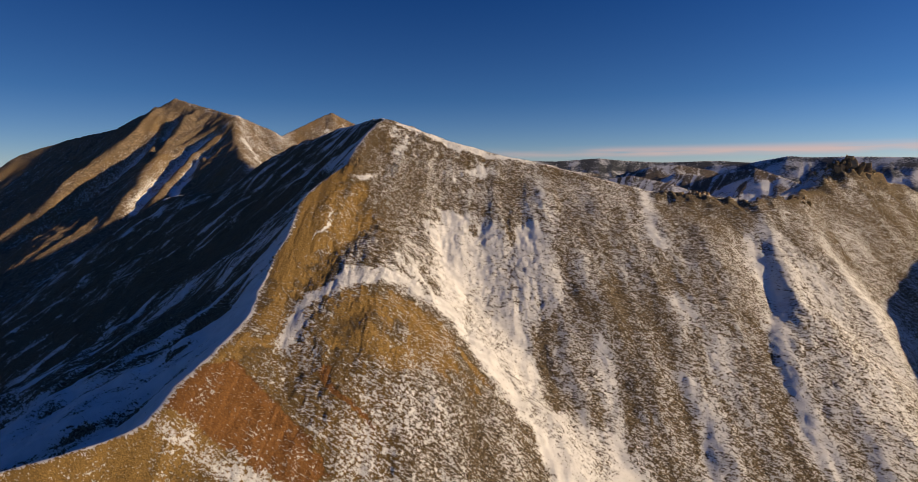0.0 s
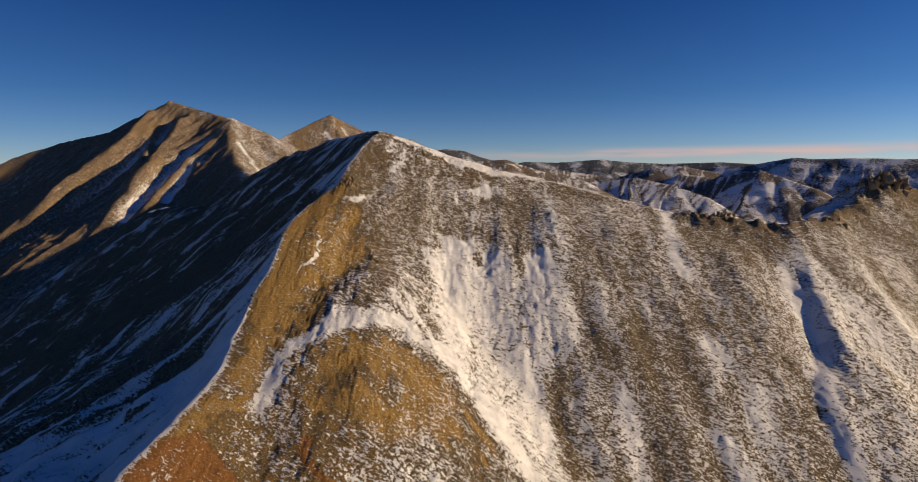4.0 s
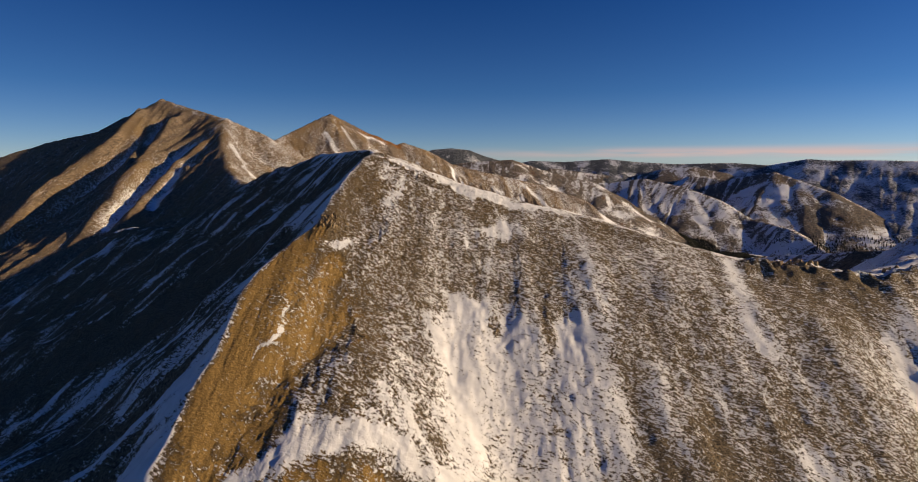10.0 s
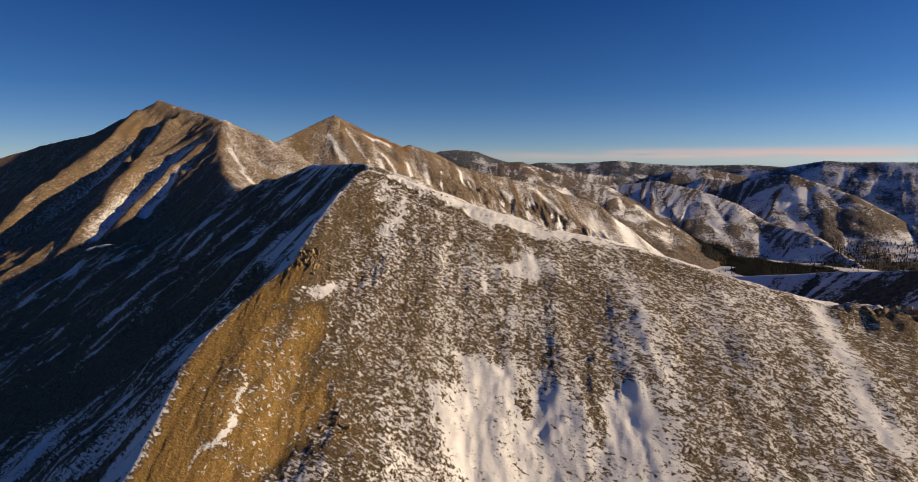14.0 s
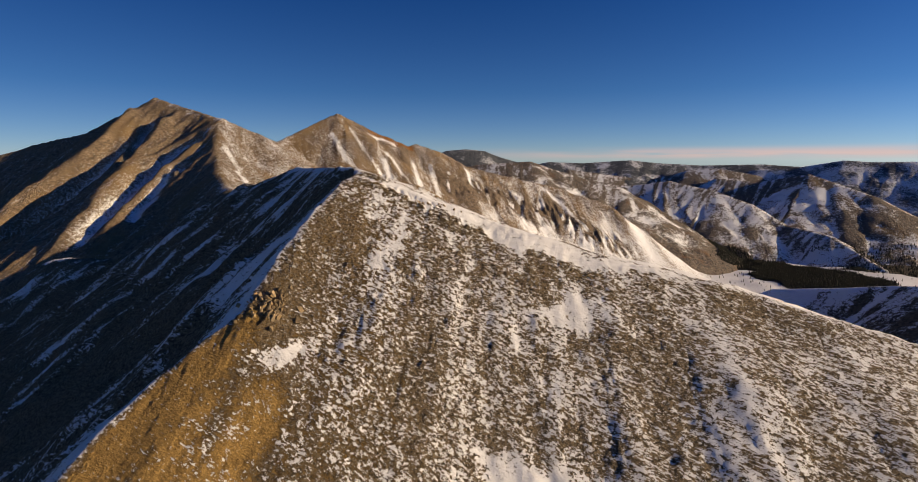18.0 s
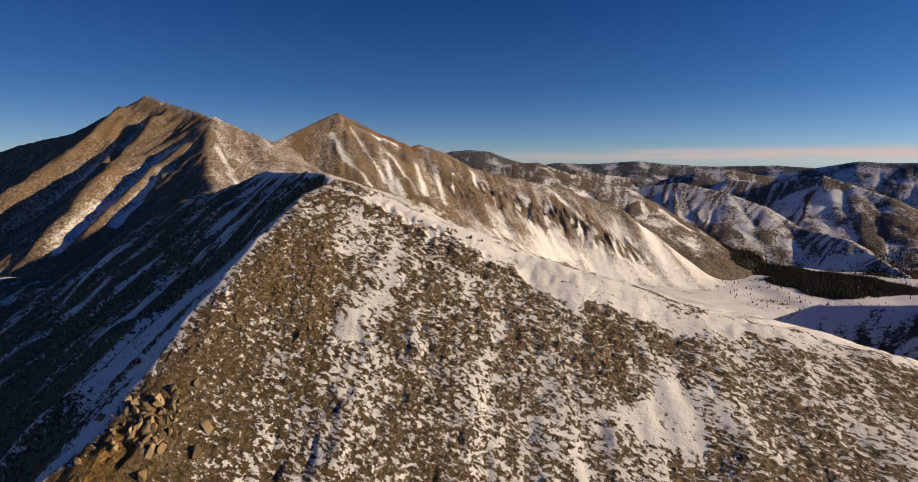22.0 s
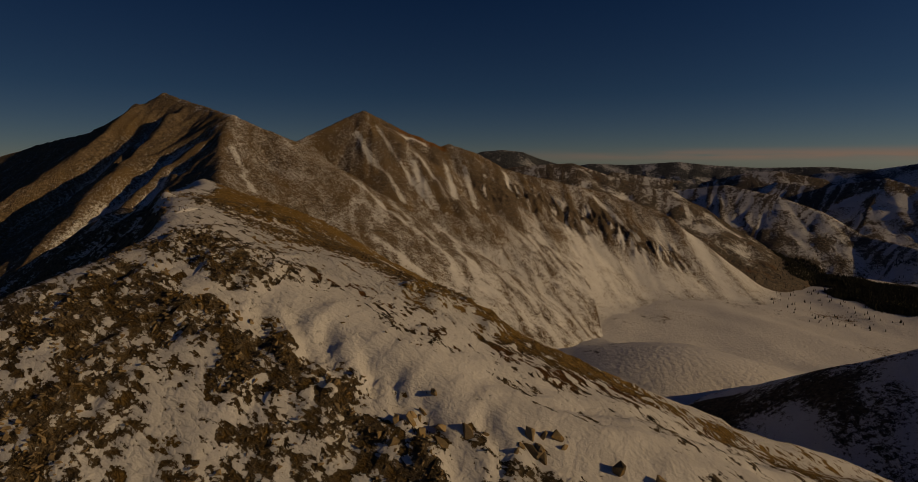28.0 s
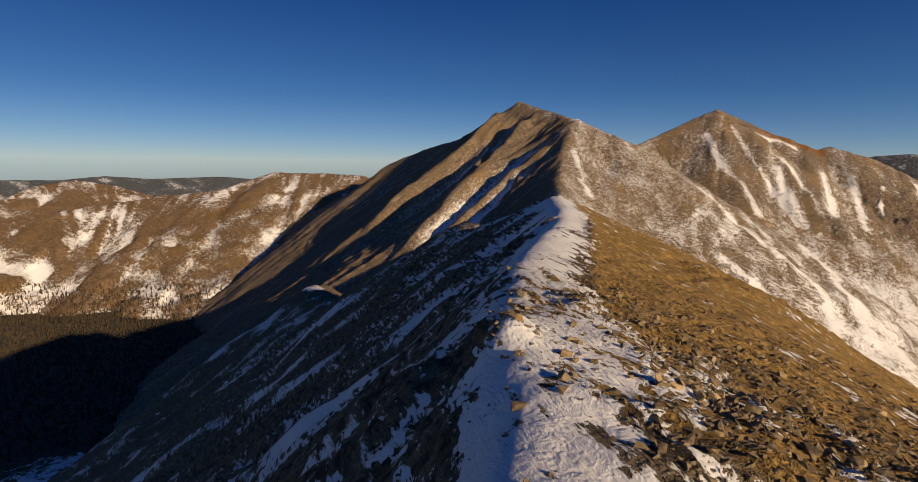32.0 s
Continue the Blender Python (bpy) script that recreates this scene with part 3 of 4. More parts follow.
    heath = band(nx, ny, [(-68, 521), (-61, 522.5), (-55.5, 525), (-51, 524), (-46, 522.5), (-40, 522.5), (-32, 525), (-22, 525.5), (-12, 524)], 3.0)
    blocks = band(nx, ny, [(-74, 543), (-65, 538), (-56.5, 535.5), (-49.5, 533.7), (-43, 531), (-31, 530), (-18, 527)], 5.0)
    blocks = np.maximum(blocks, band(nx, ny, [(-31, 527), (-22, 520), (-5, 516.5), (11, 515), (24, 509), (37, 505)], 2.6))
    strip = np.maximum(band(nx, ny, [(-92, 572), (-72, 553), (-58, 545), (-40, 539), (-22, 534), (0, 526), (12, 522)], 5.5), band(nx, ny, [(8, 520), (24, 509), (37, 505), (60, 503), (90, 499)], 2.6))
    ns = 0.64 + 0.16 * lee + 0.18 * fbm(X, Y, 6, 4, 93) * ramp(d, 8, 14) + 0.2 * rim - 0.15 * heath - 0.30 * blocks - 0.44 * strip - 0.10 * turf - 0.46 * gold + 0.03 * rocks + 0.10 * ramp(d, 50, 90) + 0.2 * (1 - brow) * ramp(Y, 522, 528)
    cap = np.exp(-((d + 1.0) / 4.0) ** 2) * np.maximum(ramp(Y, 556, 563), 0.8 * band(0 * X, Y, [(0, 528), (0, 534)], 4))
    ns = ns + 0.7 * cap * (0.7 + fbm(X, Y, 12, 3, 55))
    snow = snow + north * ns + (0.15 + 0.35 * ramp(Y, 540, 556)) * west * cap
    drifted = ragged(RIM, 1.2)
    for pts in ([(-53.2, 517.2), (-52, 515.6), (-50.6, 513)], [(-50.6, 517), (-49.6, 515.2), (-49, 514)], [(-46.5, 515.5), (-45, 512.5)], [(-41.5, 513), (-40, 510)], [(-56.5, 517), (-55, 514.5)], [(-44, 514.5), (-42.6, 511.5)], [(-36, 512), (-34.5, 509.5)]):
        H = H - 0.75 * band(X, Y, pts, 0.75)          # scoops cut by the wind
    H = H + drifted * ramp(e, -4, 3) * (0.22 * fbm(X - 0.35 * Y, Y / 6, 2.6, 3, 47) + 0.16 * fbm(X - 0.35 * Y, Y / 4, 1.2, 3, 48))
    stony = np.maximum(ragged([(-73, 508), (-72.5, 511), (-66.8, 515), (-62.4, 514), (-59, 512.5), (-57, 510), (-69, 506)], 1.2), band(nx, ny, [(-37, 509), (-30, 509.5)], 1.4))
    snow = snow + 0.42 * drifted * (1 - stony) * (1 - 0.7 * heath) + 0.05 * stony * (1 - west)
    snow = snow + 0.35 * south * np.exp(-(e / 4.5) ** 2) * ramp(d, 18, 30) * (1 - ramp(X, 60, 120))
    bench = ramp(band(X, Y, [(-434, 765), (-398, 749)], 9), 0.35, 0.6)
    snow = snow + 0.8 * bench
    bare = 1 - ramp(snow, 0.35, 0.75)
    # relief: gullies, drifts, and blocks where the rock is bare
    H = H + (0.6 * down + 1.3 * fbm(X, Y, 30, 4, 33) + 0.45 * fbm(X, Y, 5, 3, 34)) * ramp(e, 8, 60) * ramp(d, 8, 40)
    H = H + west * (ramp(-d, 3, 40) * (5.0 * fall + 3.0 * fbm(X, Y, 40, 4, 35)) - 1.1 * ramp(-d, 3, 12) * gash)
    H = H + north * ramp(d, 12, 60) * (1.2 * lee + 0.8 * fbm(X, Y, 25, 4, 37))
    H = H + bare * ((0.55 + 0.5 * south * ramp(Y, 400, 470)) * (crags(X, Y, 2.6, 3, 50) - 0.4) + 1.8 * crag * crags(X, Y, 6, 3, 52))
    H = H + (1 - bare) * 0.10 * fbm(X * 0.8, Y * 0.35, 2.6, 3, 57) + cap * 0.5
    pinnacle = np.exp(-((X - 410) / 48) ** 2 - ((Y - 545) / 28) ** 2)
    H = H + pinnacle * (9 + 20 * (crags(X, Y, 17, 4, 67) - 0.4)) + ramp(X, 170, 190) * np.exp(-(e / 14) ** 2) * 9 * (crags(X, Y, 26, 4, 66) - 0.45) * (X < 900)
    return H, {"snow": snow - 0.45 * pinnacle - 0.25 * ramp(X, 190, 210) * np.exp(-(e / 12) ** 2), "grass": np.maximum.reduce([0.82 * brown * south, (0.36 * (1 - ramp(X, -55, 20)) + 0.12 * low) * south, 0.8 * clay, 1.0 * gold * north, 0.5 * strip * north, 0.55 * turf * north, 0.35 * heath * north, 0.52 * rocks * north]), "rust": np.maximum(0.85 * loam * south, 0.62 * heath * north)}


near = tagged(sheet("ridge_mountain", axis((-900, 8), (-450, 4), (-180, 2), (-122, 0.55), (-20, 0.9), (60, 1.6), (280, 3.5), (420, 8), 900),
                    axis((-200, 8), (60, 4), (180, 1.6), (300, 1.1), (470, 0.6), (570, 1.0), (660, 4), (900, 8), 1300),
                    near_height, NEAR_SURFACE, floor_z), "steep rocky mountain ridge dusted with snow and brown tundra", "mountain", kind="structure")

# ---------------------------------------------------------------- the left peak
PEAK = [(-698, 1697, 556), (-800, 1765, 585), (-955, 1835, 627), (-1082, 1835, 570), (-1166, 1830, 527), (-1310, 1820, 497), (-1457, 1800, 450), (-1640, 1750, 334), (-1900, 1650, 200)]
LINK = [(-200, 800, 395), (-330, 1060, 372), (-500, 1290, 398), (-563, 1392, 424), (-640, 1535, 478), (-698, 1697, 556)]
COL = [(-698, 1697, 556), (-616, 1720, 520), (-660, 1980, 505), (-523, 2210, 560)]
RIB_A = [(-955, 1835, 627), (-890, 1502, 401), (-830, 1300, 280)]
RIB_B = [(-1082, 1835, 570), (-1062, 1642, 425), (-1080, 1525, 358), (-1100, 1350, 250)]


def peak_height(X, Y):
    H, s, d = massif(X, Y, [(PEAK, 0.75, 0.75), (LINK, 0.7, 0.6), (COL, 0.6, 0.6), (RIB_A, 0.75, 0.75), (RIB_B, 0.75, 0.75)], 8.0)
    u, v = X - 0.45 * Y + 7 * fbm(X, Y, 140, 3, 7), (Y + 0.45 * X) / 16
    wide, thin = fbm(u, v, 170, 2, 23), fbm(u, v, 26, 4, 24, 0.6)          # ribs and chutes that run straight down the face
    face = ramp(X + 0.45 * (Y - 1697), -712, -698)                                # the gentler flank right of the shoulder
    off = ramp(np.abs(d), 4, 60)
    H = H + off * ((1 - face) * (7 * wide + 4 * thin) + 5 * fbm(X, Y, 90, 6, 9) + 2.5 * fbm(X, Y, 22, 4, 19)) + 5 * (1 - off) * (crags(X, Y, 30, 4, 29) - 0.4) + off * (2 + 5 * ramp(H, 430, 560)) * (1 - face) * (crags(X, Y, 34, 4, 30) - 0.4)
    snow = (1 - face) * (0.17 - 0.08 * wide - 0.26 * thin) + face * (0.42 + 0.12 * fbm(X + 0.5 * Y, Y / 2, 30, 4, 11)) + 0.3 * band(X, Y, [(-700, 1695), (-816, 1758), (-944, 1824)], 9)
    V, W = X + 9 * fbm(X, Y, 60, 3, 81), Y + 9 * fbm(X, Y, 60, 3, 82)
    for pts, w, k in (([(-902, 1730), (-930, 1624), (-978, 1541), (-1026, 1447), (-1052, 1407), (-1100, 1300)], 32, 34), ([(-720, 1650), (-775, 1584), (-787, 1512), (-789, 1404), (-792, 1272)], 28, 30), ([(-650, 1470), (-715, 1497), (-722, 1421), (-712, 1320)], 16, 13)):
        gorge = band(V, W, pts, w) * ramp(np.abs(d), 8, 70)
        H, snow = H - k * gorge * (1 - face), snow + (1 - face) * (0.47 * gorge + 0.5 * gorge * thin)
    for pts, w, k in (([(-977, 1773), (-1000, 1625), (-1044, 1557), (-1081, 1484), (-1100, 1420)], 28, 26), ([(-862, 1752), (-863, 1666), (-861, 1557), (-825, 1376), (-810, 1278)], 36, 30), ([(-690, 1464), (-738, 1486), (-758, 1413), (-745, 1294)], 17, 10)):
        H, snow = H + k * band(V, W, pts, w) * ramp(np.abs(d), 15, 90) * (1 - face), snow - 0.08 * (1 - face) * band(V, W, pts, w)
    snow = snow + 0.30 * band(V, W, [(-628, 1562), (-568, 1486), (-505, 1400)], 5) + 0.12 * band(V, W, [(-701, 1640), (-690, 1560), (-640, 1470)], 14)
    for pts, w in (([(-300, 1500), (-252, 1483), (-178, 1460), (-109, 1440)], 9), ([(-240, 1640), (-170, 1603), (-130, 1514)], 9), ([(-225, 1872), (-182, 1790), (-117, 1629), (-68, 1535)], 11), ([(-411, 1732), (-340, 1690), (-270, 1640)], 7)):
        snow = snow + 0.34 * face * band(V, W, pts, w)
    slide = fbm(X + 0.35 * Y, (Y - 0.35 * X) / 5, 24, 4, 83, 0.55)
    snow = snow + face * (0.20 * (1 - ramp(H + 60 * slide, 130, 330)) + 0.28 * slide * (1 - ramp(H, 330, 430)) - 0.10 * np.maximum(fbm(X, Y, 130, 3, 84), 0))
    return H, {"snow": snow, "grass": 0.34 + 0.4 * fbm(X, Y, 110, 4, 27), "rust": 0 * X}


peak = tagged(sheet("left_peak", axis((-2300, 14), (-1300, 4), (-500, 8), 200), axis((700, 6), (2000, 16), 2900), peak_height, PEAK_SURFACE, floor_z),
              "pointed brown mountain peak with snow filled chutes", "mountain", kind="structure")

# ---------------------------------------------------------------- the second peak and its cliffs
CREST = [(-660, 1980, 505), (-514, 2198, 616), (-396, 2266, 554), (-276, 2346, 502), (-245, 2370, 510), (-146, 2448, 477), (-52, 2502, 422), (97, 2549, 384),
         (330, 2596, 332), (569, 2629, 254), (700, 2650, 160), (840, 2682, 35)]


def second_height(X, Y):
    H, s, d = massif(X, Y, [(CREST, 0.7, 0.75)], 8.0)
    u = X + 0.25 * Y + 6 * fbm(X, Y, 160, 3, 7)
    rib, wide = fbm(u, Y / 16, 26, 4, 43, 0.6), fbm(u, Y / 14, 80, 2, 44)
    south = ramp(np.abs(d), 5, 60)
    apron = (1 - ramp(H + 40 * wide, 130, 240)) * (1 - 0.2 * ramp(X, 400, 600))
    cliff = band(X, Y, [(-97, 2225), (-16, 2290), (98, 2390), (186, 2400), (300, 2440), (365, 2402), (471, 2385), (560, 2400)], 62) * south
    H = H + south * (1 - 0.6 * apron) * (2.5 * rib + 8 * wide + 5 * fbm(X, Y, 70, 6, 9) + 5 * (crags(u, Y / 2, 40, 4, 61) - 0.4)) + cliff * 24 * (crags(u, Y / 2, 34, 4, 3) - 0.35) + 3 * (1 - south) * fbm(X, Y, 30, 3, 12)
    snow = 0.34 - 0.10 * rib - 0.16 * wide + 0.25 * apron + 0.12 * apron * rib - (1.15 * crags(u, Y / 2.6, 30, 3, 4) - 0.24) * cliff + 0.10 * fbm(X, Y, 60, 4, 13) - 0.06 * (1 - ramp(np.abs(d), 10, 90)) + 0.12 * ramp(X, -150, 100)
    wx = 6 * fbm(X, Y, 80, 3, 7)
    for pts, w in (([(-505, 2085), (-437, 1991), (-385, 1957), (-320, 1880)], 9), ([(-455, 2150), (-390, 2072), (-320, 2008), (-250, 1930)], 6), ([(-406, 2200), (-364, 2245), (-318, 2278)], 7), ([(-325, 2075), (-277, 1992), (-220, 1920)], 11),
                   ([(-330, 2142), (-269, 2069), (-214, 1995)], 7), ([(-240, 2200), (-191, 2026)], 12), ([(-182, 2268), (-150, 2140), (-128, 2052)], 10), ([(-115, 2280), (-106, 2170)], 8), ([(-50, 2440), (-27, 2324)], 8), ([(284, 2560), (376, 2474), (440, 2400)], 9), ([(172, 2440), (176, 2272)], 9)):
        snow = snow + 0.38 * band(X + 0.5 * wx, Y + wx, pts, w)
    g = floor_z(X, Y)
    H = g + 28 * np.logaddexp(0, (H - g) / 28) - 8 * np.exp(-np.maximum(H - g, 0) / 60)          # the foot eases out into the basin
    red = band(X, Y, [(-400, 2255), (-330, 2300), (-276, 2335)], 38)
    return H, {"snow": snow - 0.1 * red, "grass": 0.48 + 0.4 * fbm(X, Y, 110, 4, 27) - 0.6 * cliff, "rust": 0.72 * red}


second = tagged(sheet("second_peak", axis((-1200, 12), (-650, 5), (600, 10), 1300), axis((1500, 8), (2600, 20), 3300), second_height, CLIFF_SURFACE, floor_z),
                "conical peak with cliffs above a snowy cirque", "mountain", kind="structure")


# ---------------------------------------------------------------- hills further off
HILLS = []


def hill(name, crest, slope, step, label, reach=900, seed=5, snow=0.45, grass=0.3, rust=0.0, surface=None, relief=16):
    xs, ys = [p[0] for p in crest], [p[1] for p in crest]

    def height(X, Y):
        H, s, d = massif(X, Y, [(crest, slope, slope)], 10.0)
        u = s + 14 * fbm(X, Y, 150, 3, seed + 3)
        fine, wide = fbm(u, d / 14, 27, 4, seed, 0.6), fbm(u, d / 8, 120, 3, seed + 1)
        gully = 0.5 * fine + 0.5 * wide
        H = H + ramp(np.abs(d), 30, 260) * (relief * gully + 0.5 * relief * fbm(X, Y, 160, 5, seed + 5)) + 0.06 * relief * fbm(X, Y, 60, 4, seed + 6)
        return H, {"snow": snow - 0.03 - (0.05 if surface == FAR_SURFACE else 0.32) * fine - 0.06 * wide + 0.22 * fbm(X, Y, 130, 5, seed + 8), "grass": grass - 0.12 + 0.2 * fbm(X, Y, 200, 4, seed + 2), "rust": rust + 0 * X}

    HILLS.append(height)
    return tagged(sheet(name, axis((min(xs) - reach, 0.8 * step), max(xs) + reach), axis((min(ys) - reach, 0.8 * step), max(ys) + reach), height, surface or HILL_SURFACE, floor_z), label, "hill", kind="structure")


hill("mid_hill", [(690, 3730, 293), (971, 3659, 286), (1198, 3584, 319), (1408, 3410, 265), (1541, 3267, 202), (1642, 3096, 108), (1759, 2903, 75), (1805, 2684, -13), (1821, 2479, -72)], 0.6, 13, "rounded grey hill streaked with snow above the forest", 700, 5, 0.53)
hill("mid_hill", [(1623, 3895, 326), (1816, 3744, 306), (2029, 3562, 363), (2114, 3423, 310), (2201, 3262, 253), (2207, 3132, 153)], 0.55, 15, "twin topped brown hill with snow in its gullies", 700, 15, 0.48, 0.45)
hill("mid_hill", [(692, 4289, 377), (1012, 4250, 335), (1255, 4199, 302), (1518, 4125, 372), (1702, 4079, 390), (1931, 3966, 344)], 0.5, 18, "low brown hill under patchy snow", 450, 25, 0.44, 0.4)
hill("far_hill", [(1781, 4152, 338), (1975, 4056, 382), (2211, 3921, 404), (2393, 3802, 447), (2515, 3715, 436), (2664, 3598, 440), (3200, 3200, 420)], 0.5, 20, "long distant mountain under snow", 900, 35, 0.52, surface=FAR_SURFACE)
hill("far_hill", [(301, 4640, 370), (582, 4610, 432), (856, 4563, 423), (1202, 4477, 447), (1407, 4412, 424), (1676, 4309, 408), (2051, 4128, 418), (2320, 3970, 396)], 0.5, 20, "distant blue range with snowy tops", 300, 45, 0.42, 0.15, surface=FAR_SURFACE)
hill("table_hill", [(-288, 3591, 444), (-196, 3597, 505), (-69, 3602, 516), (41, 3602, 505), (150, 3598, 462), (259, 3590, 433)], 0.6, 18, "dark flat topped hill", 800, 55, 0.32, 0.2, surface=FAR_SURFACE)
hill("brown_hill", [(-62, 3202, 413), (66, 3201, 429), (288, 3186, 441), (414, 3170, 398), (568, 3142, 351), (745, 3100, 313)], 0.6, 15, "reddish brown ridge dusted with snow", 700, 65, 0.38, 0.22, 0.40, relief=26)
hill("side_ridge", [(480, 565, 372), (570, 760, 335), (530, 960, 288), (430, 1045, 262), (370, 1090, 220), (300, 1170, 150)], 0.65, 6, "snowy side ridge with dark rocks in the shade", 260, 75, 0.53, 0.0, 0.0, SIDE_SURFACE, 14)
hill("left_ridge", [(-1932, 2047, 387), (-2066, 1954, 393), (-2206, 1833, 393), (-2231, 1791, 398), (-2291, 1683, 356), (-2289, 1575, 321), (-2380, 1492, 307), (-2467, 1407, 293), (-2579, 1221, 258), (-2624, 1034, 231), (-2647, 894, 194)], 0.55, 14, "sunlit brown ridge with patches of snow", 800, 85, 0.42, 0.45, 0.1, LEFT_SURFACE, 34)
hill("left_hill", [(-3240, 988, 243), (-3317, 1137, 308), (-3282, 1297, 335), (-3238, 1464, 303), (-3190, 1613, 247), (-3026, 1761, 266)], 0.5, 18, "pale rounded hill with snow patches", 800, 95, 0.45, 0.4, 0.1, LEFT_SURFACE)
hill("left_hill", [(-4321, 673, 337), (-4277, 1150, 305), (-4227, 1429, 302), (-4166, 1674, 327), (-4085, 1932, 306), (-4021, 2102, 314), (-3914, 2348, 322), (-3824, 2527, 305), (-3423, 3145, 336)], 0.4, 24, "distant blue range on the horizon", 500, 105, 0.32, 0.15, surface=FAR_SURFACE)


# ---------------------------------------------------------------- conifers
def forest(name, cx, cy, rx, ry, count, label, seed, tall=(7, 15), needles=None):
    """Many small spruces in one mesh: a trunk stub and three ragged tiers each."""
    rng = np.random.default_rng(seed)
    x, y = cx + rx * rng.uniform(-1, 1, count * 6), cy + ry * rng.uniform(-1, 1, count * 6)
    keep = rng.random(count * 6) < WOODS(x, y) ** 1.5 + 0.012
    x, y = x[keep][:count], y[keep][:count]
    low = ground_height(x, y)[0]
    z = np.max([low] + [height(x, y)[0] for height in HILLS], axis=0)
    low = z < low + 75
    x, y, z = x[low], y[low], z[low]
    n, sides = len(x), 5
    high, girth, turn = rng.uniform(*tall, n), rng.uniform(0.17, 0.26, n), rng.uniform(0, 6.28, n)
    verts, faces = [], []
    base = 0
    for lo, hi, wide in ((0.06, 0.55, 1.0), (0.32, 0.78, 0.72), (0.58, 1.0, 0.45)):
        ring = [np.stack([x + np.cos(turn + k * 6.283 / sides) * high * girth * wide * rng.uniform(0.75, 1.2, n), y + np.sin(turn + k * 6.283 / sides) * high * girth * wide * rng.uniform(0.75, 1.2, n),
                          z - 1 + high * (lo + rng.uniform(-0.03, 0.03, n))], 1) for k in range(sides)]
        tip = np.stack([x + rng.normal(0, 0.15, n), y + rng.normal(0, 0.15, n), z - 1 + high * hi], 1)
        block = np.stack(ring + [tip], 1)
        verts.append(block.reshape(-1, 3))
        at = base + np.arange(n)[:, None] * (sides + 1)
        for k in range(sides):
            faces.append(np.concatenate([at + k, at + (k + 1) % sides, at + sides], 1))
        base += n * (sides + 1)
    me = bpy.data.meshes.new(name)
    me.from_pydata(np.concatenate(verts).tolist(), [], np.concatenate(faces).tolist())
    me.materials.append(needles or NEEDLES)
    return tagged(new(name, me), label, "forest", kind="stuff")


def needle_material(name, dark, pale):
    leaf = Tree(name)
    leaf.put(leaf.bsdf.inputs["Base Color"], leaf.mix(leaf.step(leaf.noise(9, 3), 0.3, 0.7), dark, pale))
    leaf.bsdf.inputs["Roughness"].default_value = 0.9
    return leaf.m


NEEDLES = needle_material("needles", (0.006, 0.008, 0.006), (0.022, 0.023, 0.012))
BROWN_NEEDLES = needle_material("brown_needles", (0.022, 0.016, 0.007), (0.06, 0.038, 0.014))
forest("conifer_forest", 1310, 2680, 430, 620, 11000, "dark conifer forest on the snowy valley floor", 3, (7, 14))
forest("conifer_forest", 2200, 2850, 500, 740, 4500, "dark conifer forest beyond the rounded hill", 5, (9, 17))
forest("conifer_forest", -2050, 950, 1000, 750, 11000, "brown conifer forest in the deep valley", 4, needles=BROWN_NEEDLES)


# ---------------------------------------------------------------- loose rock on the ridge
def stone_mesh(name, seed, flat=0.7):
    """An angular block with broken faces."""
    rng = random.Random(seed)
    bm = bmesh.new()
    for _ in range(15):
        v = Vector((rng.uniform(-1, 1), rng.uniform(-1, 1), rng.uniform(-1, 1)))
        v /= max(abs(c) for c in v) ** 0.7
        bm.verts.new((0.62 * v.x, 0.42 * v.y, 0.5 * flat * v.z))
    bmesh.ops.convex_hull(bm, input=bm.verts)
    bmesh.ops.delete(bm, geom=[v for v in bm.verts if not v.link_faces], context="VERTS")
    bmesh.ops.bevel(bm, geom=list(bm.edges), offset=0.018, segments=1, affect="EDGES", profile=0.5)
    me = bpy.data.meshes.new(name)
    bm.to_mesh(me)
    bm.free()
    me.materials.append(STONE)
    return me


st = Tree("ridge_stone")
pick = st.n.new("ShaderNodeObjectInfo").outputs["Random"]
tone = st.math("ADD", st.math("MULTIPLY", pick, 0.5), st.math("MULTIPLY", st.noise(0.35, 5, 0.65), 0.6))
lichen = st.step(st.noise(0.8, 4, 0.6), 0.56, 0.68)
st.put(st.bsdf.inputs["Base Color"], st.mix(st.math("MULTIPLY", lichen, 0.75), st.mix(st.step(tone, 0.25, 0.9), (0.10, 0.072, 0.042), (0.40, 0.29, 0.16)), (0.34, 0.205, 0.065)))
st.bsdf.inputs["Roughness"].default_value = 0.92
st.bump(st.noise(0.12, 5, 0.7), 0.6, 0.08)
STONE = st.m
BLOCKS = [stone_mesh("boulder", 100 + k, 0.55 + 0.06 * (k % 5)) for k in range(9)]
rng = np.random.default_rng(8)


def near_spots(count, x0, x1, y0, y1, want):
    """Places on the near mountain where the chance want(x, y, d, snow) lets a stone lie."""
    tries = count * (8 if count < 10000 else 4)
    x, y = rng.uniform(x0, x1, tries), rng.uniform(y0, y1, tries)
    z, masks = near_height(x, y)
    d = x - along(y, MAIN, 0, 1)
    keep = rng.random(tries) < want(x, y, d, masks["snow"])
    return x[keep][:count], y[keep][:count], z[keep][:count]


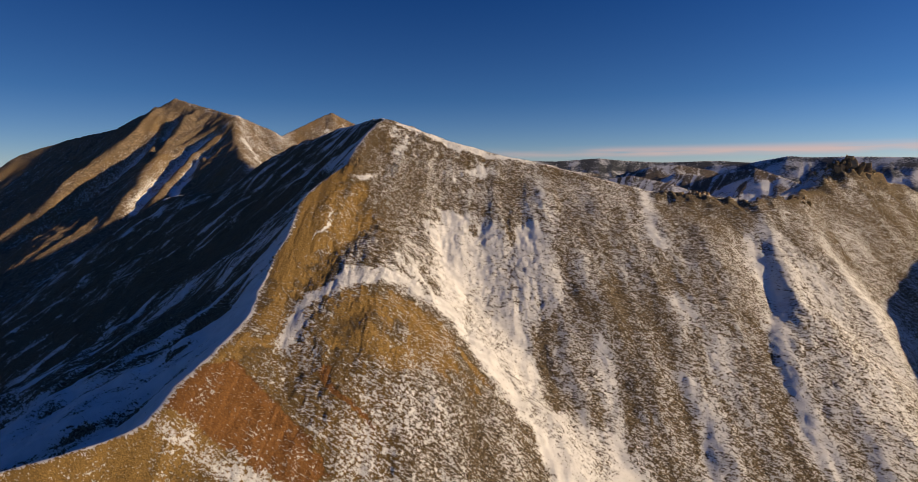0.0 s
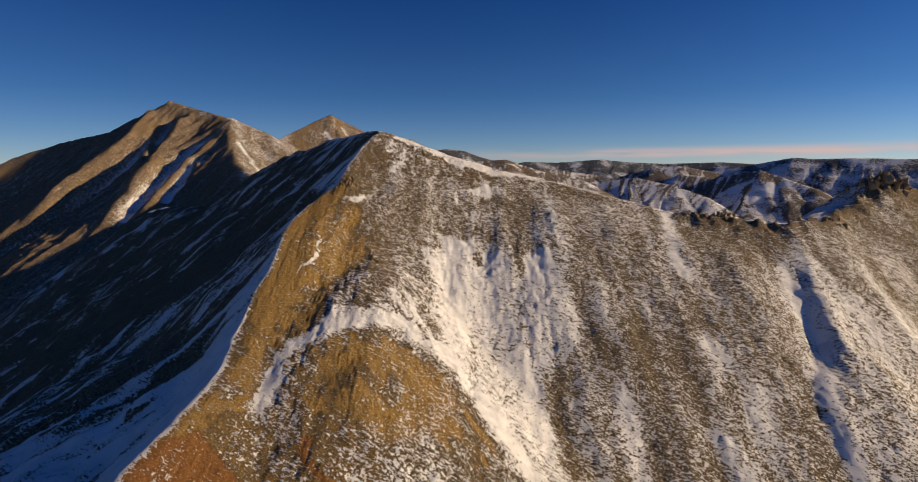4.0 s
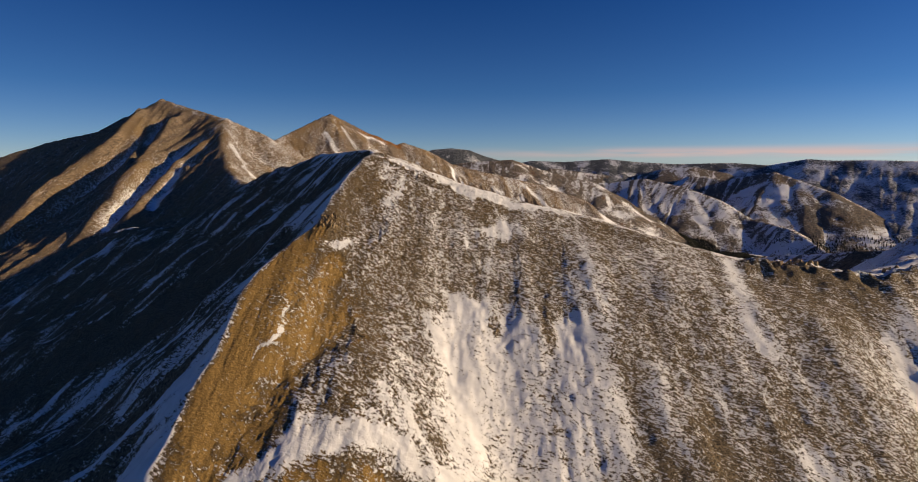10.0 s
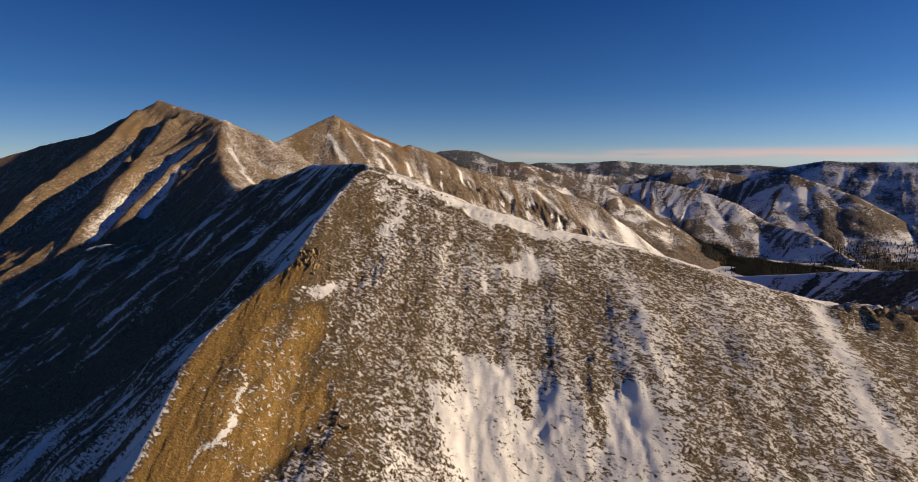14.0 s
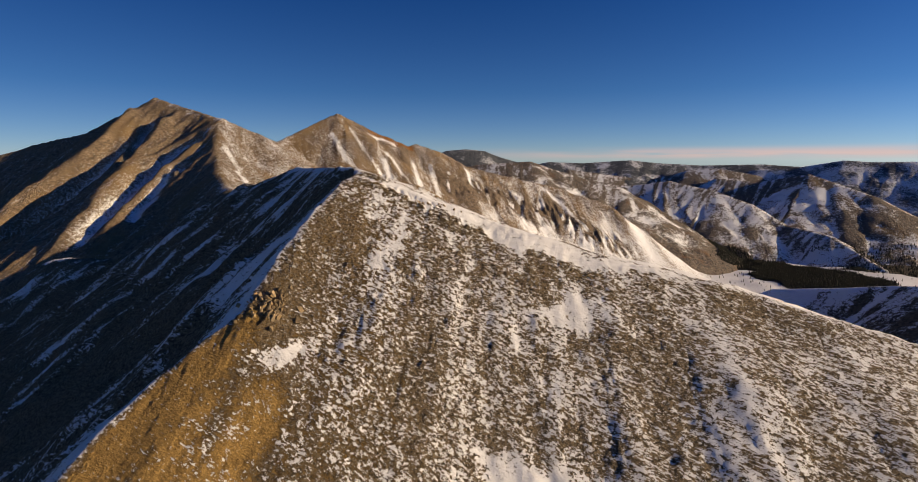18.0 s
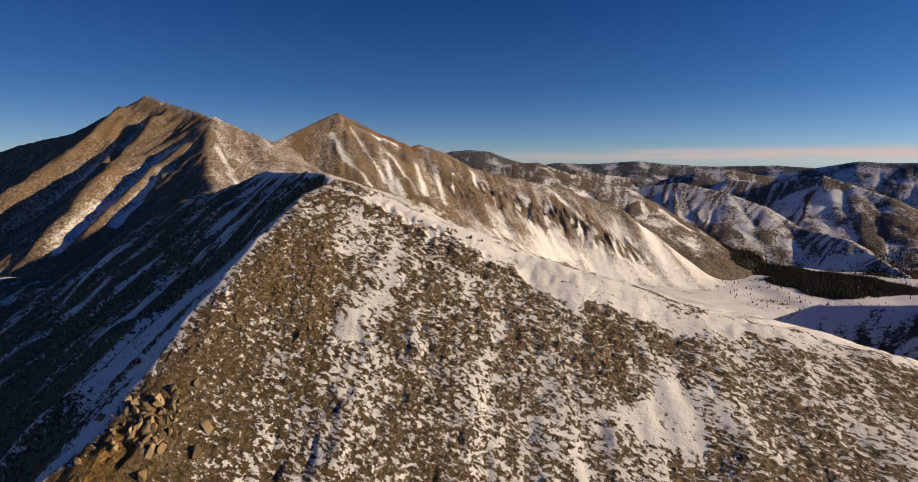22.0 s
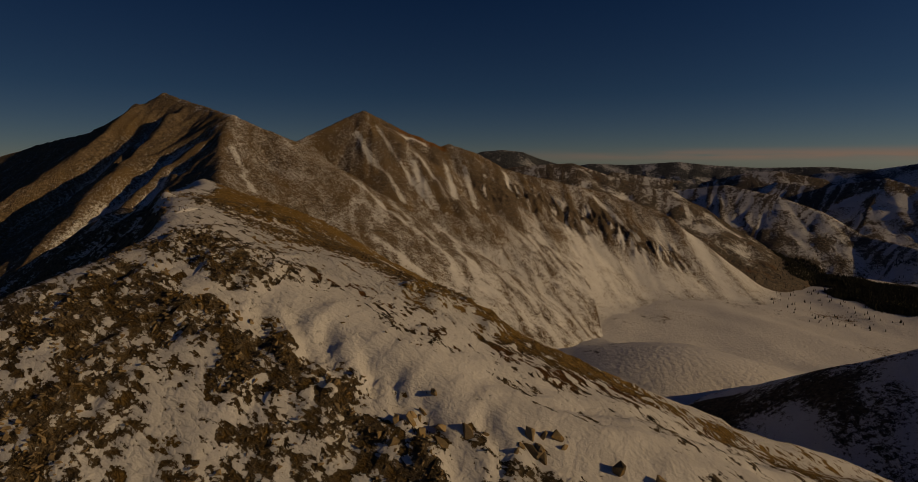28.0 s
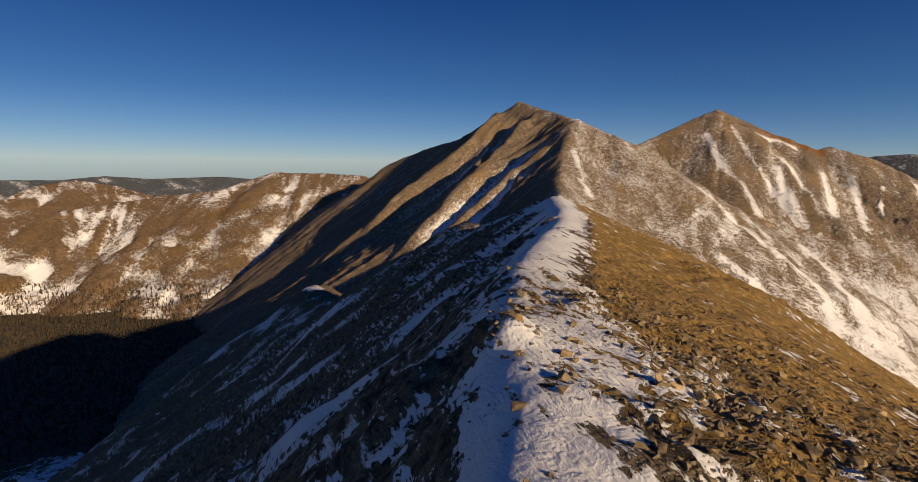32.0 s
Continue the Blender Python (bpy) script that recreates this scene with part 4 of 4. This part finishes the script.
x, y, z = near_spots(295, -102, -55, 527, 562, lambda x, y, d, w: ramp(d, -4, 0) * (1 - ramp(d, 12, 24)) * (0.05 + 0.95 * np.maximum(ramp(y, 541, 544), ramp(y, 526, 534) * ramp(d, 5, 9))) * np.clip(1.05 - w, 0.10, 1))
for k in range(len(x)):
    size = 0.16 + 0.36 * rng.random() ** 2.2
    ob = tagged(new("boulder", BLOCKS[k % 9]), "angular grey brown boulder lying in snow on the ridge", "boulder", "boulders on the ridge")
    ob.matrix_world = pose(x[k], y[k], z[k] + 0.12 * size, rng.uniform(-18, 18), rng.uniform(-18, 18), rng.uniform(0, 360)) @ Matrix.Diagonal((size, size, size, 1))


def scree(name, x, y, z, sizes, label, seed):
    """Countless small stones in one mesh."""
    r = np.random.default_rng(seed)
    shapes = []
    for k in range(6):
        bm = bmesh.new()
        for _ in range(9):
            bm.verts.new((r.uniform(-0.75, 0.75), r.uniform(-0.45, 0.45), r.uniform(-0.3, 0.3)))
        bmesh.ops.convex_hull(bm, input=bm.verts)
        bmesh.ops.delete(bm, geom=[v for v in bm.verts if not v.link_faces], context="VERTS")
        bmesh.ops.triangulate(bm, faces=bm.faces)
        bm.verts.index_update()
        v = np.array([q.co[:] for q in bm.verts])
        f = np.array([[q.index for q in p.verts] for p in bm.faces])
        bm.free()
        shapes.append((v, f))
    verts, faces, base = [], [], 0
    for k in range(len(x)):
        v, f = shapes[k % 6]
        a, b2 = r.uniform(0, 6.283), r.normal(0, 0.45)
        ca, sa, cb, sb = math.cos(a), math.sin(a), math.cos(b2), math.sin(b2)
        w = v * sizes[k]
        wz = w[:, 2] * cb + w[:, 0] * sb
        wx = w[:, 0] * cb - w[:, 2] * sb
        verts.append(np.stack([x[k] + wx * ca - w[:, 1] * sa, y[k] + wx * sa + w[:, 1] * ca, z[k] + 0.1 * sizes[k] + wz], 1))
        faces.append(f + base)
        base += len(v)
    me = bpy.data.meshes.new(name)
    me.from_pydata(np.concatenate(verts).tolist(), [], np.concatenate(faces).tolist())
    me.materials.append(STONE)
    return tagged(new(name, me), label, "scree", kind="stuff")


x, y, z = near_spots(26000, -108, -40, 518, 575, lambda x, y, d, w: ramp(d, -6, 1) * (1 - 0.85 * ramp(y, 551, 560)) * np.maximum(ramp(-w, -0.62, -0.42), 0.03))
scree("ridge_scree", x, y, z, 0.06 + 0.30 * rng.random(len(x)) ** 3, "small brown stones strewn over the ridge", 31)
x, y, z = near_spots(16000, -92, 34, 462, 516, lambda x, y, d, w: ramp(d, 0, 4) * (0.25 + 0.75 * ramp(y, 470, 490)) * ramp(-w, -0.52, -0.36))
scree("face_scree", x, y, z, (0.16 + 0.6 * rng.random(len(x)) ** 2.6) * (1 - 0.45 * ramp(y, 494, 508)), "dark broken rock on the upper slope", 32)

# ---------------------------------------------------------------- a bank of cloud over the horizon
cl = Tree("evening_cloud")
glow = cl.n.new("ShaderNodeEmission")
glow.inputs[0].default_value, glow.inputs[1].default_value = (0.66, 0.43, 0.38, 1), 0.9
clear = cl.n.new("ShaderNodeBsdfTransparent")
blend = cl.n.new("ShaderNodeMixShader")
cl.put(blend.inputs[0], cl.math("MULTIPLY", cl.attr("veil"), cl.step(cl.noise(900, 4, 0.5, cl.scaled((1, 1, 14))), 0.25, 0.6)))
cl.l.new(clear.outputs[0], blend.inputs[1])
cl.l.new(glow.outputs[0], blend.inputs[2])
cl.l.new(blend.outputs[0], cl.n["Material Output"].inputs[0])
me = bpy.data.meshes.new("cloud_bank")
az, hz = np.meshgrid(np.radians(np.linspace(-8, 75, 84)), np.linspace(0, 1, 13))
co = np.stack([4620 * np.sin(az), 240 + 4620 * np.cos(az), 438 + 125 * hz + 0.25 * np.degrees(az)], -1).reshape(-1, 3)
quad = [(j * 84 + i, j * 84 + i + 1, (j + 1) * 84 + i + 1, (j + 1) * 84 + i) for j in range(12) for i in range(83)]
me.from_pydata(co.tolist(), [], quad)
me.attributes.new("veil", "FLOAT", "POINT").data.foreach_set("value", (ramp(hz, 0.0, 0.4) * (1 - ramp(hz, 0.4, 1.0)) * ramp(np.degrees(az), -8, 25) * 0.7).ravel().astype(np.float32))
me.materials.append(cl.m)
cloud = tagged(new("cloud_bank", me), "thin pink bank of cloud above the horizon", "cloud", kind="structure")
cloud.visible_shadow = False


# ---------------------------------------------------------------- outcrops: blocks that stand out of the slope
def outcrop(cx, cy, spread, count, size, label, seed, lean=0.0):
    r = np.random.default_rng(seed)
    base = tagged(new("rock_outcrop"), label, "rock outcrop", "outcrops on the face")
    px, py = cx + spread[0] * r.normal(0, 0.5, count), cy + spread[1] * r.normal(0, 0.5, count)
    pz = near_height(px, py)[0]
    base.location = (cx, cy, float(near_height(np.array([cx]), np.array([cy]))[0][0]))
    for k in range(count):
        w = size * r.uniform(0.5, 1.3)
        ob = new("block", BLOCKS[(seed + k) % 9])
        ob.parent = base
        ob.matrix_basis = pose(px[k] - base.location.x, py[k] - base.location.y, pz[k] - base.location.z - 0.02 * w, lean + r.uniform(-35, 35), 60 + r.uniform(-30, 30), r.uniform(0, 360)) @ Matrix.Diagonal((w * 1.3, w, w, 1))


outcrop(-85, 450, (9, 7), 70, 1.7, "brown crag with steep broken sides near the crest", 1)
outcrop(-57.5, 383, (4.5, 4), 14, 1.7, "dark crag standing out of brown turf", 2)
outcrop(-31, 511, (5, 1.6), 16, 0.9, "dark rocks at the edge of a snow drift", 3)
outcrop(-41, 511, (2.2, 2.2), 12, 0.8, "dark rock ribs in drifted snow", 4)
outcrop(13, 413, (4, 3), 12, 1.3, "dark rocks beside a snow chute", 5)
outcrop(402, 545, (34, 14), 46, 7.0, "black jagged pinnacle on the far spur", 6)
outcrop(215, 467, (28, 5), 26, 3.2, "dark crags along the skyline of the spur", 7)
outcrop(300, 474, (26, 6), 24, 3.6, "dark broken crags along the spur", 8)
for k, (px, py) in enumerate(((-63.1, 515.7), (-60.4, 514.4), (-57.9, 514.9), (-56.6, 515.2), (-54.5, 515.6), (-66.0, 518.0), (-48.3, 511.2), (-46.7, 510.3), (-43.3, 509.2), (-55.3, 511.1))):
    outcrop(px, py, (0.9, 0.6), 6, 0.42, "dark rocks poking out of a wind packed drift", 20 + k)
outcrop(-77, 547.5, (1.6, 1.4), 12, 0.42, "pile of tawny lichened slabs on the ridge", 9)

# ---------------------------------------------------------------- wind carved snow on the crest
drift_mat = Tree("carved_snow")
drift_mat.put(drift_mat.bsdf.inputs["Base Color"], drift_mat.mix(drift_mat.step(drift_mat.noise(0.6, 4), 0.3, 0.7), (0.84, 0.84, 0.86), (0.78, 0.78, 0.81)))
drift_mat.bsdf.inputs["Roughness"].default_value = 0.6
drift_mat.bump(drift_mat.noise(0.15, 4, 0.6), 0.3, 0.04)
carved = tagged(new("wind_carved_snow"), "layered wind carved snow ridges along the crest", "snow drift")
carved.location = (-74.5, 533.5, 446.0)
for k in range(9):
    n, rows = 24, []
    foot, head = Vector((-72.5 + 0.02 * k, 530.0)), Vector((-73.25 + 0.10 * k, 532.2 + 0.30 * k))
    for i in range(n):
        u = i / (n - 1)
        sway = 0.30 * math.sin(math.pi * min(u / 0.8, 1.0)) - 0.34 * max(u - 0.78, 0) / 0.22
        p = foot.lerp(head, min(u / 0.88, 1.0))
        rows.append((p.x + sway, p.y + 0.05 * math.sin(9 * u + k)))
    xy = np.array(rows)
    z = near_height(xy[:, 0], xy[:, 1])[0]
    bm = bmesh.new()
    rings = []
    for i in range(n):
        u = i / (n - 1)
        tall = (0.05 + 0.03 * (k % 3)) * math.sin(math.pi * min(max(u, 0.03), 0.97)) ** 0.7
        j = min(i + 1, n - 1)
        t = Vector((*(xy[j] - xy[max(j - 1, 0)]), 0)).normalized()
        across = Vector((-t.y, t.x, 0))
        c = Vector((xy[i][0], xy[i][1], z[i])) - carved.location
        rings.append([bm.verts.new(c + across * a + Vector((0, 0, h))) for a, h in ((-0.16, -0.12), (-0.06, tall * 0.7), (0.01, tall), (0.05, tall * 0.85), (0.07, tall * 0.2), (0.10, -0.12))])
    for p, q in zip(rings, rings[1:]):
        for a in range(5):
            bm.faces.new((p[a], q[a], q[a + 1], p[a + 1]))
    me = bpy.data.meshes.new("snow_ridge")
    bm.to_mesh(me)
    bm.free()
    me.polygons.foreach_set("use_smooth", [True] * len(me.polygons))
    me.materials.append(drift_mat.m)
    new("snow_ridge", me).parent = carved
